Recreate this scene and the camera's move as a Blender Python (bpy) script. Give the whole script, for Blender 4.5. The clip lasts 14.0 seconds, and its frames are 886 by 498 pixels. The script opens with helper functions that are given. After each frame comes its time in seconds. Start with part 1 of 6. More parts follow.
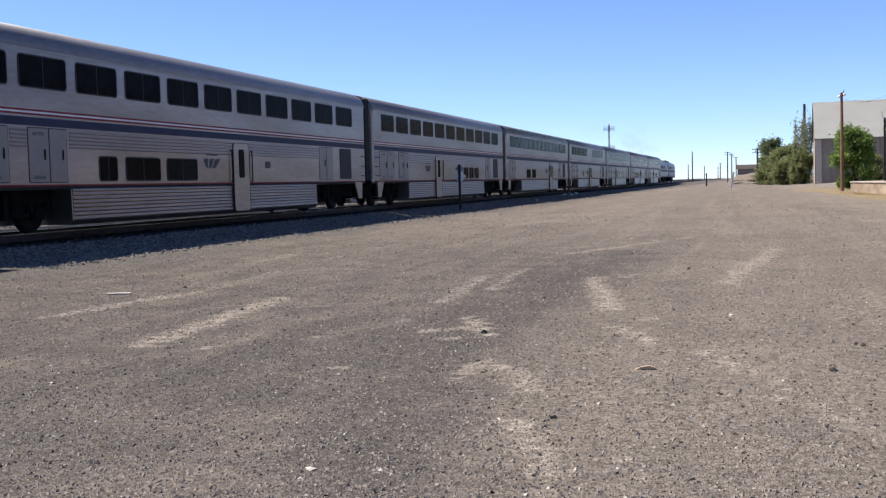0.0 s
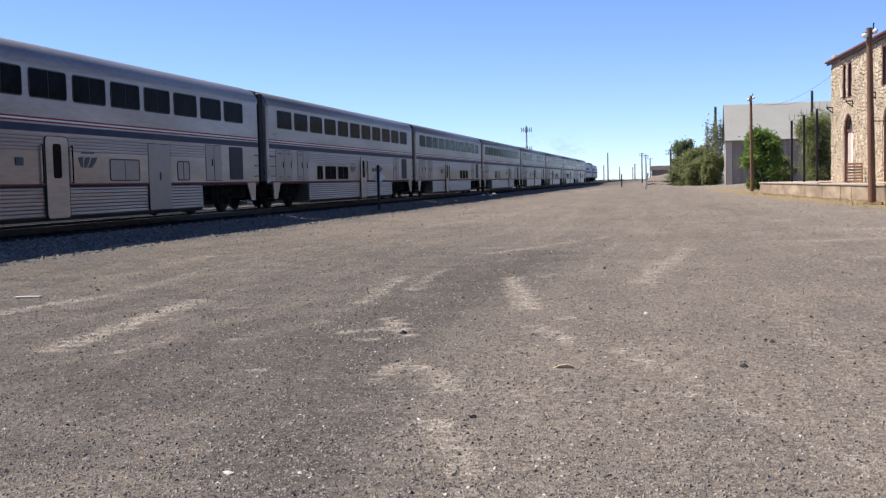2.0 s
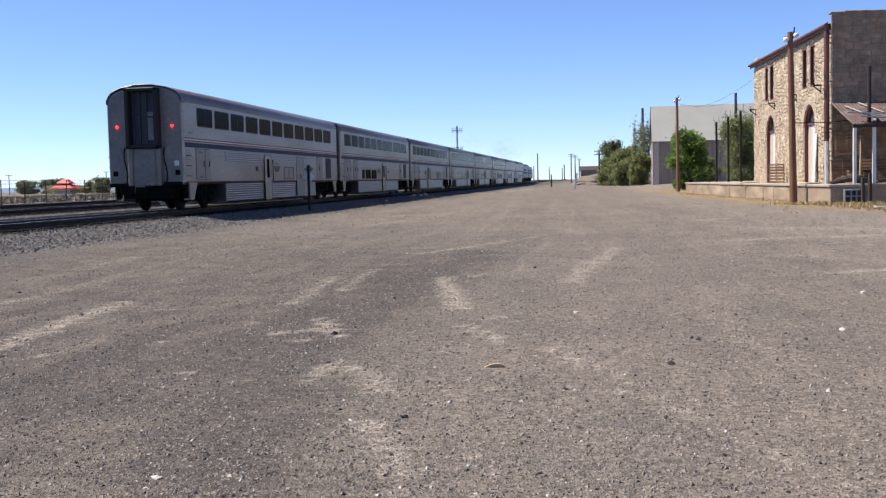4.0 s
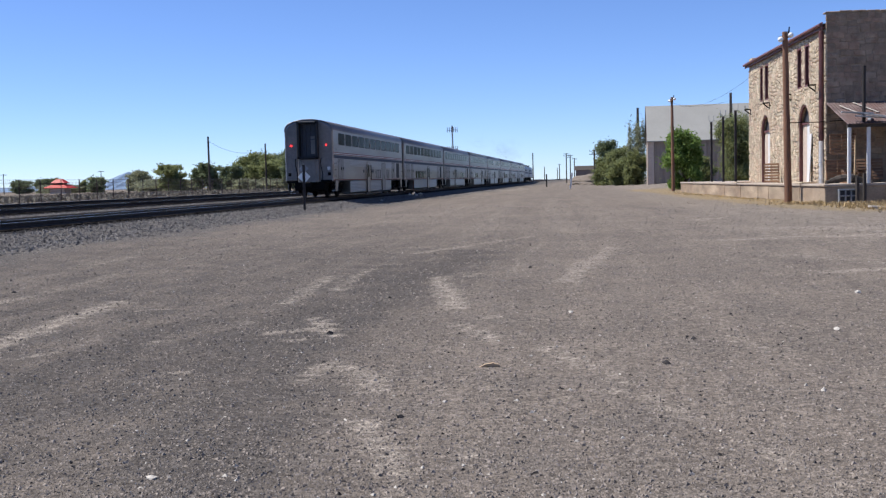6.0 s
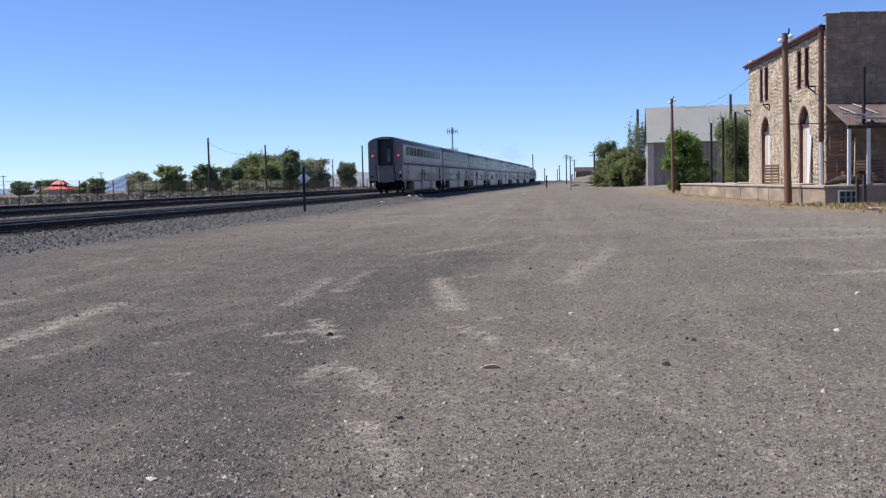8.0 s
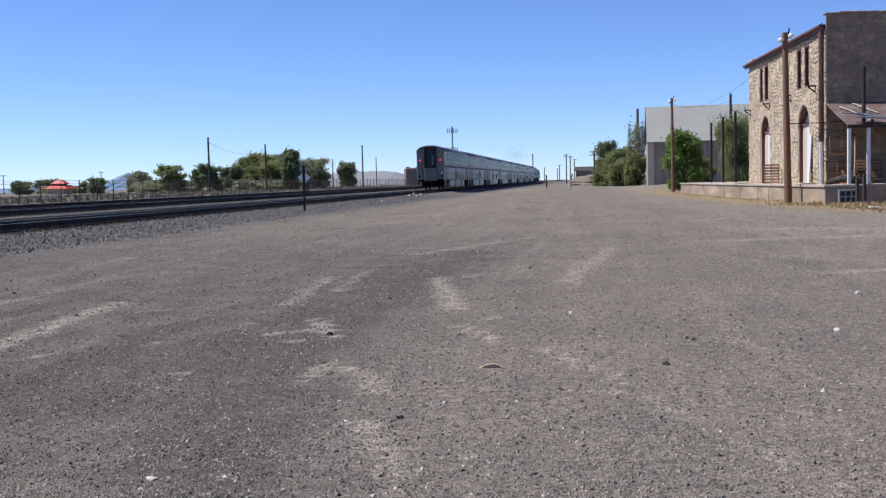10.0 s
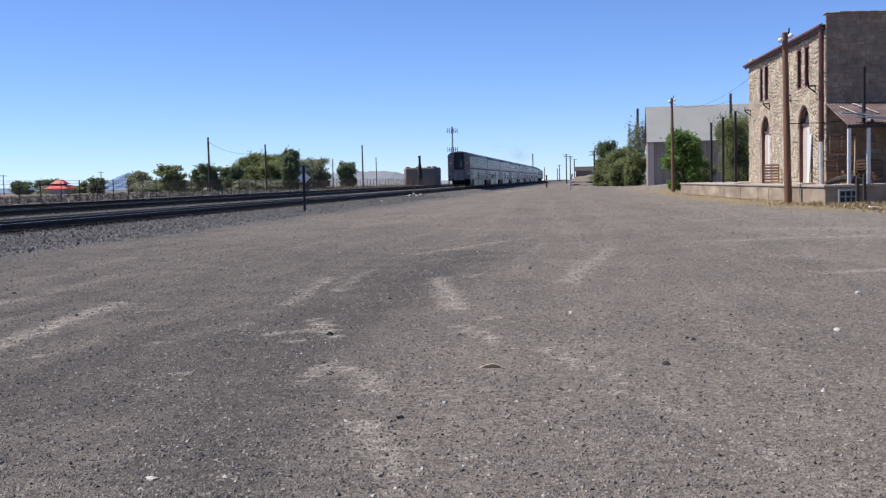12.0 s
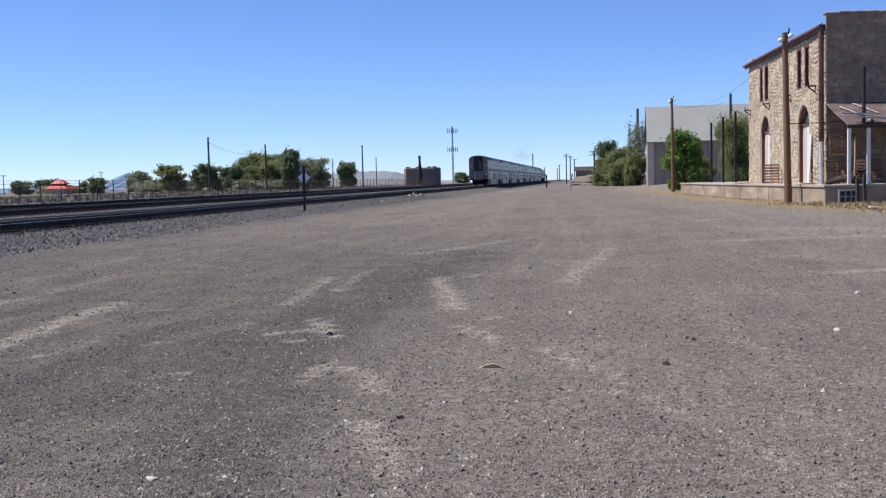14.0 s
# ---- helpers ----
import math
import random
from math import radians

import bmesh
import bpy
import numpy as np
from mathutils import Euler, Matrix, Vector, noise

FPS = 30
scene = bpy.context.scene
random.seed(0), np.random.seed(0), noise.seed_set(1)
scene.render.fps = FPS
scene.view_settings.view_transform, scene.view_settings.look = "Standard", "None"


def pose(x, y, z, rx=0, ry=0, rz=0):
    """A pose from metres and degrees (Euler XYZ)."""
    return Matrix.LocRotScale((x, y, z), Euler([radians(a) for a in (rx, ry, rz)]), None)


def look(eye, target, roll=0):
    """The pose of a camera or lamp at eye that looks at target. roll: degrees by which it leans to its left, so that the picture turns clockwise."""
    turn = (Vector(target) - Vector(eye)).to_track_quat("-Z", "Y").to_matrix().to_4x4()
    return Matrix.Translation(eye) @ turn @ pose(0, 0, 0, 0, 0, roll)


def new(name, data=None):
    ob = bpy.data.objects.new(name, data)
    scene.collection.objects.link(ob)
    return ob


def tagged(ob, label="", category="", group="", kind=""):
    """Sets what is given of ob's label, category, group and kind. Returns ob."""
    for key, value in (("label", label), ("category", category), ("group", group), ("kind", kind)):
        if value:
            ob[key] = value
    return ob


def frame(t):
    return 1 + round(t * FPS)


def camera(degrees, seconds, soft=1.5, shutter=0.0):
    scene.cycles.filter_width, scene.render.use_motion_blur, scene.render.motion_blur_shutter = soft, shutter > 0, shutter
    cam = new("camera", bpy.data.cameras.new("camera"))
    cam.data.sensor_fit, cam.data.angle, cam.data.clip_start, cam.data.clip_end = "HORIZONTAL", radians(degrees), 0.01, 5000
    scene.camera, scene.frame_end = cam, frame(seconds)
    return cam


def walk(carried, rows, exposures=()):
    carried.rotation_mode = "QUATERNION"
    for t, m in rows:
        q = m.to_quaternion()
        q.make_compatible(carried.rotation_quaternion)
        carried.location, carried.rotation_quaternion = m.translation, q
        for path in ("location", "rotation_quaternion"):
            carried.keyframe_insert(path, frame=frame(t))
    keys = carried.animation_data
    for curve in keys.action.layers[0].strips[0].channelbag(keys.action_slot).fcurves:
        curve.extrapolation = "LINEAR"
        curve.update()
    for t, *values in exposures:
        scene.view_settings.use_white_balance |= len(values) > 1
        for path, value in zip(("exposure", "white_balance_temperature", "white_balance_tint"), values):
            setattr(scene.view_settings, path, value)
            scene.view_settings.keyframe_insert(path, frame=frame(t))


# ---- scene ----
cam = camera(46.04, 14.0, soft=1.3)
EYE = (0.0, 0.0, 1.4)
PATH = [
    (0.0, 16.261, -3.491, 1.413), (0.5, 14.965, -3.514, 1.403), (1.0, 13.174, -3.545, 1.388),
    (1.5, 12.271, -3.560, 1.380), (2.0, 11.810, -3.568, 1.376), (2.5, 11.105, -3.580, 1.370),
    (3.0, 9.901, -3.600, 1.358), (3.5, 8.829, -3.618, 1.348), (4.4, 7.770, -3.670, 1.337),
    (6.6, 7.763, -3.680, 1.337), (7.0, 7.763, -3.600, 1.337), (8.2, 7.763, -3.605, 1.337),
    (10.3, 7.763, -3.635, 1.337), (14.0, 7.763, -3.635, 1.337)]
walk(cam, [(t, pose(*EYE, 90 + pit, rol, yaw)) for t, yaw, pit, rol in PATH],
     exposures=[(0.0, 0.82, 6850, 10), (3.5, 0.78, 6850, 10), (5.8, 0.53, 6400, 10), (10.3, 0.46, 6250, 10), (14.0, 0.46, 6250, 10)])

# ---- light ----
SUN_EL, SUN_AZ = 57.0, 176.0   # elevation; direction of the sun, degrees from +x towards +y
world = bpy.data.worlds.new("world")
scene.world = world
world.use_nodes = True
wn = world.node_tree.nodes
sky = wn.new("ShaderNodeTexSky")
sky.sky_type = "NISHITA"
sky.sun_disc = False
sky.sun_elevation = radians(SUN_EL)
sky.sun_rotation = radians(90 - SUN_AZ)
sky.air_density, sky.dust_density, sky.ozone_density, sky.altitude = 0.9, 0.0, 4.0, 2200
clear = wn.new("ShaderNodeVectorMath")      # very clear, dry upland air
clear.operation = "MULTIPLY"
clear.inputs[1].default_value = (0.865, 0.95, 1.21)
world.node_tree.links.new(sky.outputs[0], clear.inputs[0])
world.node_tree.links.new(clear.outputs[0], wn["Background"].inputs[0])
wn["Background"].inputs[1].default_value = 0.091
sun = new("sun", bpy.data.lights.new("sun", "SUN"))
sun.data.energy, sun.data.angle, sun.data.color = 5.0, radians(0.55), (1.0, 0.955, 0.89)
sd = Vector((math.cos(radians(SUN_AZ)) * math.cos(radians(SUN_EL)), math.sin(radians(SUN_AZ)) * math.cos(radians(SUN_EL)), math.sin(radians(SUN_EL))))
sun.matrix_world = look(sd * 50, (0, 0, 0))


# ---- materials ----
def mat(name, base, rough=0.8, metal=0.0, vary=0.25, scale=6.0, fine=60.0, bump=0.15, dist=0.01, emit=None, tint=None, obj_random=0.0, island=0.0, streak=None, spec=0.5, alpha=None):
    m = bpy.data.materials.new(name)
    m.use_nodes = True
    nt = m.node_tree
    n, l = nt.nodes, nt.links
    b = n["Principled BSDF"]
    b.inputs["Roughness"].default_value = rough
    b.inputs["Metallic"].default_value = metal
    b.inputs["Specular IOR Level"].default_value = spec
    tc = n.new("ShaderNodeTexCoord")
    src = tc.outputs["Object"]
    if streak:
        mp = n.new("ShaderNodeMapping")
        mp.inputs["Scale"].default_value = streak
        l.new(src, mp.inputs[0])
        src = mp.outputs[0]
    n1, n2 = n.new("ShaderNodeTexNoise"), n.new("ShaderNodeTexNoise")
    for t, s, d in ((n1, scale, 5), (n2, fine, 3)):
        t.inputs["Scale"].default_value = s
        t.inputs["Detail"].default_value = d
        l.new(src, t.inputs["Vector"])
    ramp = n.new("ShaderNodeMapRange")
    ramp.inputs["From Min"].default_value, ramp.inputs["From Max"].default_value = 0.3, 0.7
    ramp.inputs["To Min"].default_value, ramp.inputs["To Max"].default_value = 1 - vary, 1 + vary
    l.new(n1.outputs[0], ramp.inputs[0])
    r2 = n.new("ShaderNodeMapRange")
    r2.inputs["From Min"].default_value, r2.inputs["From Max"].default_value = 0.25, 0.75
    r2.inputs["To Min"].default_value, r2.inputs["To Max"].default_value = 1 - vary * 0.7, 1 + vary * 0.7
    l.new(n2.outputs[0], r2.inputs[0])
    mul = n.new("ShaderNodeMath")
    mul.operation = "MULTIPLY"
    l.new(ramp.outputs[0], mul.inputs[0])
    l.new(r2.outputs[0], mul.inputs[1])
    fac = mul.outputs[0]
    for amount, node, out in ((obj_random, "ShaderNodeObjectInfo", "Random"), (island, "ShaderNodeNewGeometry", "Random Per Island")):
        if amount:
            oi, r3, m3 = n.new(node), n.new("ShaderNodeMapRange"), n.new("ShaderNodeMath")
            r3.inputs["To Min"].default_value, r3.inputs["To Max"].default_value = 1 - amount, 1 + amount
            m3.operation = "MULTIPLY"
            l.new(oi.outputs[out], r3.inputs[0])
            l.new(fac, m3.inputs[0])
            l.new(r3.outputs[0], m3.inputs[1])
            fac = m3.outputs[0]
    sc = n.new("ShaderNodeVectorMath")
    sc.operation = "SCALE"
    if tint:
        mix = n.new("ShaderNodeMix")
        mix.data_type = "RGBA"
        mix.inputs["A"].default_value, mix.inputs["B"].default_value = (*base, 1), (*tint, 1)
        n3 = n.new("ShaderNodeTexNoise")
        n3.inputs["Scale"].default_value = scale * 0.6
        n3.inputs["Detail"].default_value = 6
        r4 = n.new("ShaderNodeMapRange")
        r4.inputs["From Min"].default_value, r4.inputs["From Max"].default_value = 0.42, 0.62
        l.new(src, n3.inputs["Vector"])
        l.new(n3.outputs[0], r4.inputs[0])
        if island or obj_random:
            oi2 = n.new("ShaderNodeNewGeometry" if island else "ShaderNodeObjectInfo")
            avg = n.new("ShaderNodeMath")
            avg.operation = "MULTIPLY"
            m5 = n.new("ShaderNodeMath")
            m5.operation = "MULTIPLY"
            m5.inputs[1].default_value = 2.0
            l.new(oi2.outputs["Random Per Island" if island else "Random"], m5.inputs[0])
            l.new(r4.outputs[0], avg.inputs[0])
            l.new(m5.outputs[0], avg.inputs[1])
            avg.use_clamp = True
            l.new(avg.outputs[0], mix.inputs["Factor"])
        else:
            l.new(r4.outputs[0], mix.inputs["Factor"])
        l.new(mix.outputs["Result"], sc.inputs[0])
    else:
        sc.inputs[0].default_value = base
    l.new(fac, sc.inputs["Scale"])
    l.new(sc.outputs[0], b.inputs["Base Color"])
    if bump:
        bp = n.new("ShaderNodeBump")
        bp.inputs["Strength"].default_value, bp.inputs["Distance"].default_value = bump, dist
        l.new(n2.outputs[0], bp.inputs["Height"])
        l.new(bp.outputs[0], b.inputs["Normal"])
    if emit:
        b.inputs["Emission Color"].default_value, b.inputs["Emission Strength"].default_value = (*emit[:3], 1), emit[3]
    if alpha is not None:
        b.inputs["Alpha"].default_value = alpha
    return m


STEEL = mat("brushed stainless steel", (0.275, 0.256, 0.252), 0.36, 0.9, 0.16, 0.7, 7, 0.03, streak=(1, 0.3, 1.6), tint=(0.235, 0.205, 0.185))
STEEL_FLUTE = mat("fluted stainless steel", (0.232, 0.206, 0.186), 0.28, 0.95, 0.10, 1.2, 9, 0.03, streak=(1, 0.4, 1))
STEEL_END = mat("dusty steel car end", (0.225, 0.196, 0.174), 0.6, 0.25, 0.20, 1.2, 8, 0.06)
ROOF_STEEL = mat("weathered roof steel", (0.205, 0.200, 0.212), 0.55, 0.55, 0.18, 0.8, 10, 0.04, streak=(1, 0.3, 1))
RUBBER = mat("black rubber", (0.013, 0.013, 0.014), 0.7, 0, 0.2)
TINTED = mat("tinted window glass", (0.010, 0.010, 0.011), 0.10, 0, 0.5, 0.9, 4, 0.0, spec=0.03)
TINTED.node_tree.nodes["Principled BSDF"].inputs["IOR"].default_value = 1.25
RED_PAINT = mat("red stripe paint", (0.210, 0.024, 0.028), 0.65, 0, 0.1, spec=0.15)
BLUE_PAINT = mat("dark blue stripe paint", (0.026, 0.032, 0.062), 0.6, 0, 0.18, 1.2, 9, spec=0.2)
WHITE_PAINT = mat("white paint", (0.637, 0.629, 0.612), 0.5, 0, 0.06)
BLACK_STEEL = mat("grimy black steel", (0.008, 0.007, 0.0065), 0.85, 0.0, 0.35, 5, 40, 0.2, spec=0.1)
WHEEL_STEEL = mat("grimy wheel steel", (0.014, 0.012, 0.011), 0.7, 0.2, 0.3, 5, 40, 0.1, spec=0.15)
VENT_DARK = mat("dark vent mesh", (0.016, 0.017, 0.021), 0.7, 0.1, 0.2, 6, 60, 0.3)
DARK_GRILL = mat("dark grey grille", (0.045, 0.047, 0.055), 0.6, 0.2, 0.15)
PANEL_GREY = mat("grey painted locker", (0.215, 0.198, 0.186), 0.45, 0.6, 0.06)
TAIL_RED = mat("lit red tail lamp", (0.5, 0.01, 0.01), 0.3, emit=(1.0, 0.02, 0.02, 3.2), bump=0)
LOCO_GREY = mat("grey locomotive paint", (0.30, 0.30, 0.31), 0.45, 0.2, 0.12)
LOCO_DARK = mat("dark locomotive roof", (0.05, 0.05, 0.055), 0.6, 0.1, 0.2)
RAIL_TOP = mat("worn rail steel", (0.52, 0.49, 0.47), 0.24, 0.9, 0.12, 3, 30, 0.03, streak=(1, 0.1, 1))
RAIL_RUST = mat("rusty brown rail web", (0.038, 0.025, 0.019), 0.85, 0.1, 0.3, 5, 50, 0.2)
TIE = mat("oily timber tie", (0.017, 0.014, 0.012), 0.95, 0, 0.35, 3, 40, 0.3, obj_random=0.35, streak=(0.3, 2, 1), spec=0.05)
STONE = mat("tan field stone", (0.500, 0.418, 0.300), 0.9, 0, 0.22, 3, 28, 0.5, 0.02, tint=(0.385, 0.285, 0.205), obj_random=0.26)
STONE_S = mat("tan field stone joined", (0.500, 0.418, 0.300), 0.9, 0, 0.22, 3, 28, 0.5, 0.02, tint=(0.385, 0.285, 0.205), island=0.26)
MORTAR = mat("pale tan mortar", (0.470, 0.392, 0.288), 0.95, 0, 0.25, 4, 50, 0.4)
# End wall stone and mortar: shade of that side put into the colour.
STONE_SHADE = mat("brown dressed stone darkened for shade", (0.285, 0.218, 0.155), 0.9, 0, 0.28, 2.2, 24, 0.6, 0.03, tint=(0.235, 0.160, 0.112), island=0.24)
SHADE_MORTAR = mat("brown mortar darkened for shade", (0.250, 0.190, 0.135), 0.95, 0, 0.25, 4, 50, 0.4)
CONCRETE = mat("stained dock concrete", (0.330, 0.256, 0.180), 0.92, 0, 0.30, 0.9, 16, 0.35, 0.02, tint=(0.225, 0.165, 0.115), streak=(1, 0.45, 1.5))
CONC_TOP = mat("pale concrete slab", (0.328, 0.273, 0.222), 0.9, 0, 0.12, 1.5, 25, 0.2)
MAROON = mat("maroon painted wood", (0.125, 0.047, 0.043), 0.6, 0, 0.2, 3, 30, 0.1)
POLE_WOOD = mat("weathered brown pole wood", (0.179, 0.090, 0.053), 0.9, 0, 0.28, 2, 30, 0.35, streak=(3, 3, 0.25))
DARK_WOOD = mat("dark creosoted wood", (0.045, 0.036, 0.03), 0.9, 0, 0.3, 2, 30, 0.3, streak=(3, 3, 0.3))
PALLET_WOOD = mat("aged pallet wood", (0.203, 0.117, 0.070), 0.9, 0, 0.3, 2, 25, 0.3, streak=(1, 4, 4), obj_random=0.35)
PALE_WOOD = mat("pale sawn wood", (0.390, 0.281, 0.172), 0.85, 0, 0.15, 3, 30, 0.2)
RUST_ROOF = mat("rusty corrugated iron", (0.085, 0.05, 0.045), 0.75, 0.2, 0.25, 1.5, 20, 0.15, tint=(0.13, 0.095, 0.09))
GREY_ROOF = mat("pale grey metal roof", (0.257, 0.254, 0.234), 0.6, 0.2, 0.07, 0.3, 4, 0.05)
SHED_WALL = mat("grey weathered boards", (0.270, 0.218, 0.175), 0.9, 0, 0.22, 0.6, 10, 0.2, streak=(4, 4, 0.3))
SHED_POST = mat("tan painted corner boards", (0.520, 0.420, 0.340), 0.85, 0, 0.12)
def leaf_mat(name, base, through_share=0.55):
    m = mat(name, base, 0.75, 0, 0.22, 0.5, 3, 0, island=0.14, spec=0.12)
    n, l = m.node_tree.nodes, m.node_tree.links
    b, out = n["Principled BSDF"], n["Material Output"]
    tr, mx = n.new("ShaderNodeBsdfTranslucent"), n.new("ShaderNodeMixShader")
    mx.inputs[0].default_value = through_share
    l.new(b.inputs["Base Color"].links[0].from_socket, tr.inputs[0])
    l.new(b.outputs[0], mx.inputs[1])
    l.new(tr.outputs[0], mx.inputs[2])
    l.new(mx.outputs[0], out.inputs[0])
    return m


LEAF_B = leaf_mat("bright green leaves", (0.190, 0.275, 0.078))
# Distance haze is put into these leaf colours, paler and greyer.
LEAF_O = leaf_mat("olive green leaves", (0.235, 0.258, 0.115))
LEAF_D = leaf_mat("dark green leaves", (0.165, 0.196, 0.108))
LEAF_G = leaf_mat("haze-greyed green leaves", (0.270, 0.280, 0.180))
BARK = mat("grey brown bark", (0.094, 0.066, 0.047), 0.95, 0, 0.3, 3, 25, 0.3)
BRUSH = mat("dry grey brown brush", (0.205, 0.185, 0.148), 0.95, 0, 0.25, 2, 20, 0, island=0.45, spec=0.1)
STRAW = mat("dry straw grass", (0.359, 0.257, 0.125), 0.9, 0, 0.25, 2, 20, 0, island=0.35)
RED_ROOF = mat("bright red roof", (0.468, 0.023, 0.012), 0.6, 0, 0.12)
BLOCK = mat("brown block building", (0.190, 0.152, 0.128), 0.9, 0, 0.15, 0.3, 5, 0.1)
FENCE_STEEL = mat("rusty brown fence steel", (0.10, 0.07, 0.055), 0.8, 0.2, 0.2)
GALV = mat("dull galvanised steel", (0.30, 0.31, 0.32), 0.55, 0.5, 0.1)
DARK_METAL = mat("dark rusty metal post", (0.028, 0.023, 0.022), 0.8, 0.2, 0.3)
SIGN_WHITE = mat("faded white sign", (0.78, 0.78, 0.76), 0.6, 0, 0.06)
GLASS_LAMP = mat("white lamp bulb", (0.8, 0.8, 0.78), 0.25, 0, 0.03)
PEBBLE = mat("mixed pebbles", (0.183, 0.155, 0.131), 0.9, 0, 0.25, 9, 60, 0.2, island=0.42)
BALLAST_ST = mat("grey ballast stone", (0.118, 0.108, 0.100), 0.9, 0, 0.25, 9, 60, 0.2, island=0.55)
DARK_STONE = mat("dark cinder stone", (0.023, 0.020, 0.019), 0.9, 0, 0.25, 9, 60, 0.2, island=0.4)
PALE_STONE = mat("pale limestone bits", (0.406, 0.374, 0.328), 0.9, 0, 0.1, 9, 60, 0.2, island=0.2)
# Blue of the far hills is air haze put into their colour.
HILL_HAZE = mat("distant hills in painted blue haze", (0.156, 0.211, 0.296), 1.0, 0, 0.10, 0.004, 0.02, 0, spec=0)
HILL_TAN = mat("distant grey tan hills", (0.211, 0.218, 0.234), 1.0, 0, 0.06, 0.004, 0.02, 0, spec=0)
DIRT = mat("bare tan dirt", (0.150, 0.122, 0.095), 0.95, 0, 0.25, 1.5, 20, 0.3)


def smoke_material():
    m = mat("thin diesel smoke", (0.17, 0.165, 0.17), 1.0, 0, 0.1, 2, 6, 0, spec=0)
    n, l = m.node_tree.nodes, m.node_tree.links
    tc, gr, nz, mu, rg = (n.new("ShaderNode" + k) for k in ("TexCoord", "TexGradient", "TexNoise", "Math", "MapRange"))
    gr.gradient_type = "SPHERICAL"
    nz.inputs["Scale"].default_value, nz.inputs["Detail"].default_value = 1.8, 5
    mu.operation = "MULTIPLY"
    rg.inputs[1].default_value, rg.inputs[2].default_value, rg.inputs[4].default_value = 0.3, 0.75, 0.10
    for k in (gr, nz):
        l.new(tc.outputs["Object"], k.inputs[0])
    l.new(nz.outputs[0], rg.inputs[0])
    l.new(gr.outputs["Fac"], mu.inputs[0])
    l.new(rg.outputs[0], mu.inputs[1])
    l.new(mu.outputs[0], n["Principled BSDF"].inputs["Alpha"])
    return m


SMOKE = smoke_material()


def ground_material():
    m = bpy.data.materials.new("gravel and dust ground")
    m.use_nodes = True
    nt = m.node_tree
    n, l = nt.nodes, nt.links
    b = n["Principled BSDF"]
    b.inputs["Roughness"].default_value = 0.95
    b.inputs["Specular IOR Level"].default_value = 0.05
    tc = n.new("ShaderNodeTexCoord")

    def tex(scale, detail=4, rough=0.6):
        t = n.new("ShaderNodeTexNoise")
        t.inputs["Scale"].default_value, t.inputs["Detail"].default_value, t.inputs["Roughness"].default_value = scale, detail, rough
        l.new(tc.outputs["Object"], t.inputs["Vector"])
        return t.outputs[0]

    def lanes(sx, sy, detail=5, rough=0.65, turn=0.0):
        mp, t = n.new("ShaderNodeMapping"), n.new("ShaderNodeTexNoise")
        mp.inputs["Scale"].default_value, mp.inputs["Rotation"].default_value = (sx, sy, 1), (0, 0, radians(turn))
        t.inputs["Scale"].default_value, t.inputs["Detail"].default_value, t.inputs["Roughness"].default_value = 1.0, detail, rough
        t.inputs["Distortion"].default_value = 0.9
        l.new(tc.outputs["Object"], mp.inputs[0])
        l.new(mp.outputs[0], t.inputs["Vector"])
        return t.outputs[0]

    def rng(sock, a, c, lo=0.0, hi=1.0):
        r = n.new("ShaderNodeMapRange")
        r.inputs[1].default_value, r.inputs[2].default_value, r.inputs[3].default_value, r.inputs[4].default_value = a, c, lo, hi
        l.new(sock, r.inputs[0])
        return r.outputs[0]

    def op(kind, a, c):
        k = n.new("ShaderNodeMath")
        k.operation = kind
        for i, v in enumerate((a, c)):
            if isinstance(v, (int, float)):
                k.inputs[i].default_value = v
            else:
                l.new(v, k.inputs[i])
        return k.outputs[0]

    def mixc(f, a, c):
        k = n.new("ShaderNodeMix")
        k.data_type = "RGBA"
        l.new(f, k.inputs["Factor"])
        for key, v in (("A", a), ("B", c)):
            if isinstance(v, tuple):
                k.inputs[key].default_value = (*v, 1)
            else:
                l.new(v, k.inputs[key])
        return k.outputs["Result"]

    def attr(name):
        a = n.new("ShaderNodeAttribute")
        a.attribute_name = name
        return a.outputs["Fac"]

    vor = n.new("ShaderNodeTexVoronoi")
    vor.inputs["Scale"].default_value = 38
    l.new(tc.outputs["Object"], vor.inputs["Vector"])
    vor2 = n.new("ShaderNodeTexVoronoi")
    vor2.inputs["Scale"].default_value = 95
    l.new(tc.outputs["Object"], vor2.inputs["Vector"])
    big, mid, fine, streak = tex(0.22, 5), tex(1.3, 5, 0.65), tex(26, 4, 0.7), tex(5, 5, 0.7)
    ruts, ruts2, ruts3, ruts4 = lanes(0.9, 0.07), lanes(2.6, 0.22, 5, 0.7, 7), lanes(1.7, 0.10, 4, 0.6, -9), lanes(3.2, 0.30, 5, 0.7, -26)
    wheel = op("ADD", op("MULTIPLY", ruts, 0.4), op("ADD", op("MULTIPLY", ruts2, 0.2), op("ADD", op("MULTIPLY", ruts3, 0.15), op("MULTIPLY", ruts4, 0.25))))
    lot = mixc(rng(op("ADD", op("MULTIPLY", wheel, 0.6), op("MULTIPLY", big, 0.4)), 0.39, 0.61), (0.131, 0.112, 0.096), (0.200, 0.168, 0.140))
    lot = mixc(rng(mid, 0.46, 0.68, 0, 0.45), lot, (0.100, 0.090, 0.082))
    ragged = op("ADD", op("MULTIPLY", op("SUBTRACT", streak, 0.5), 3.2), op("ADD", op("MULTIPLY", op("SUBTRACT", mid, 0.5), 1.1), op("MULTIPLY", op("SUBTRACT", fine, 0.5), 1.3)))
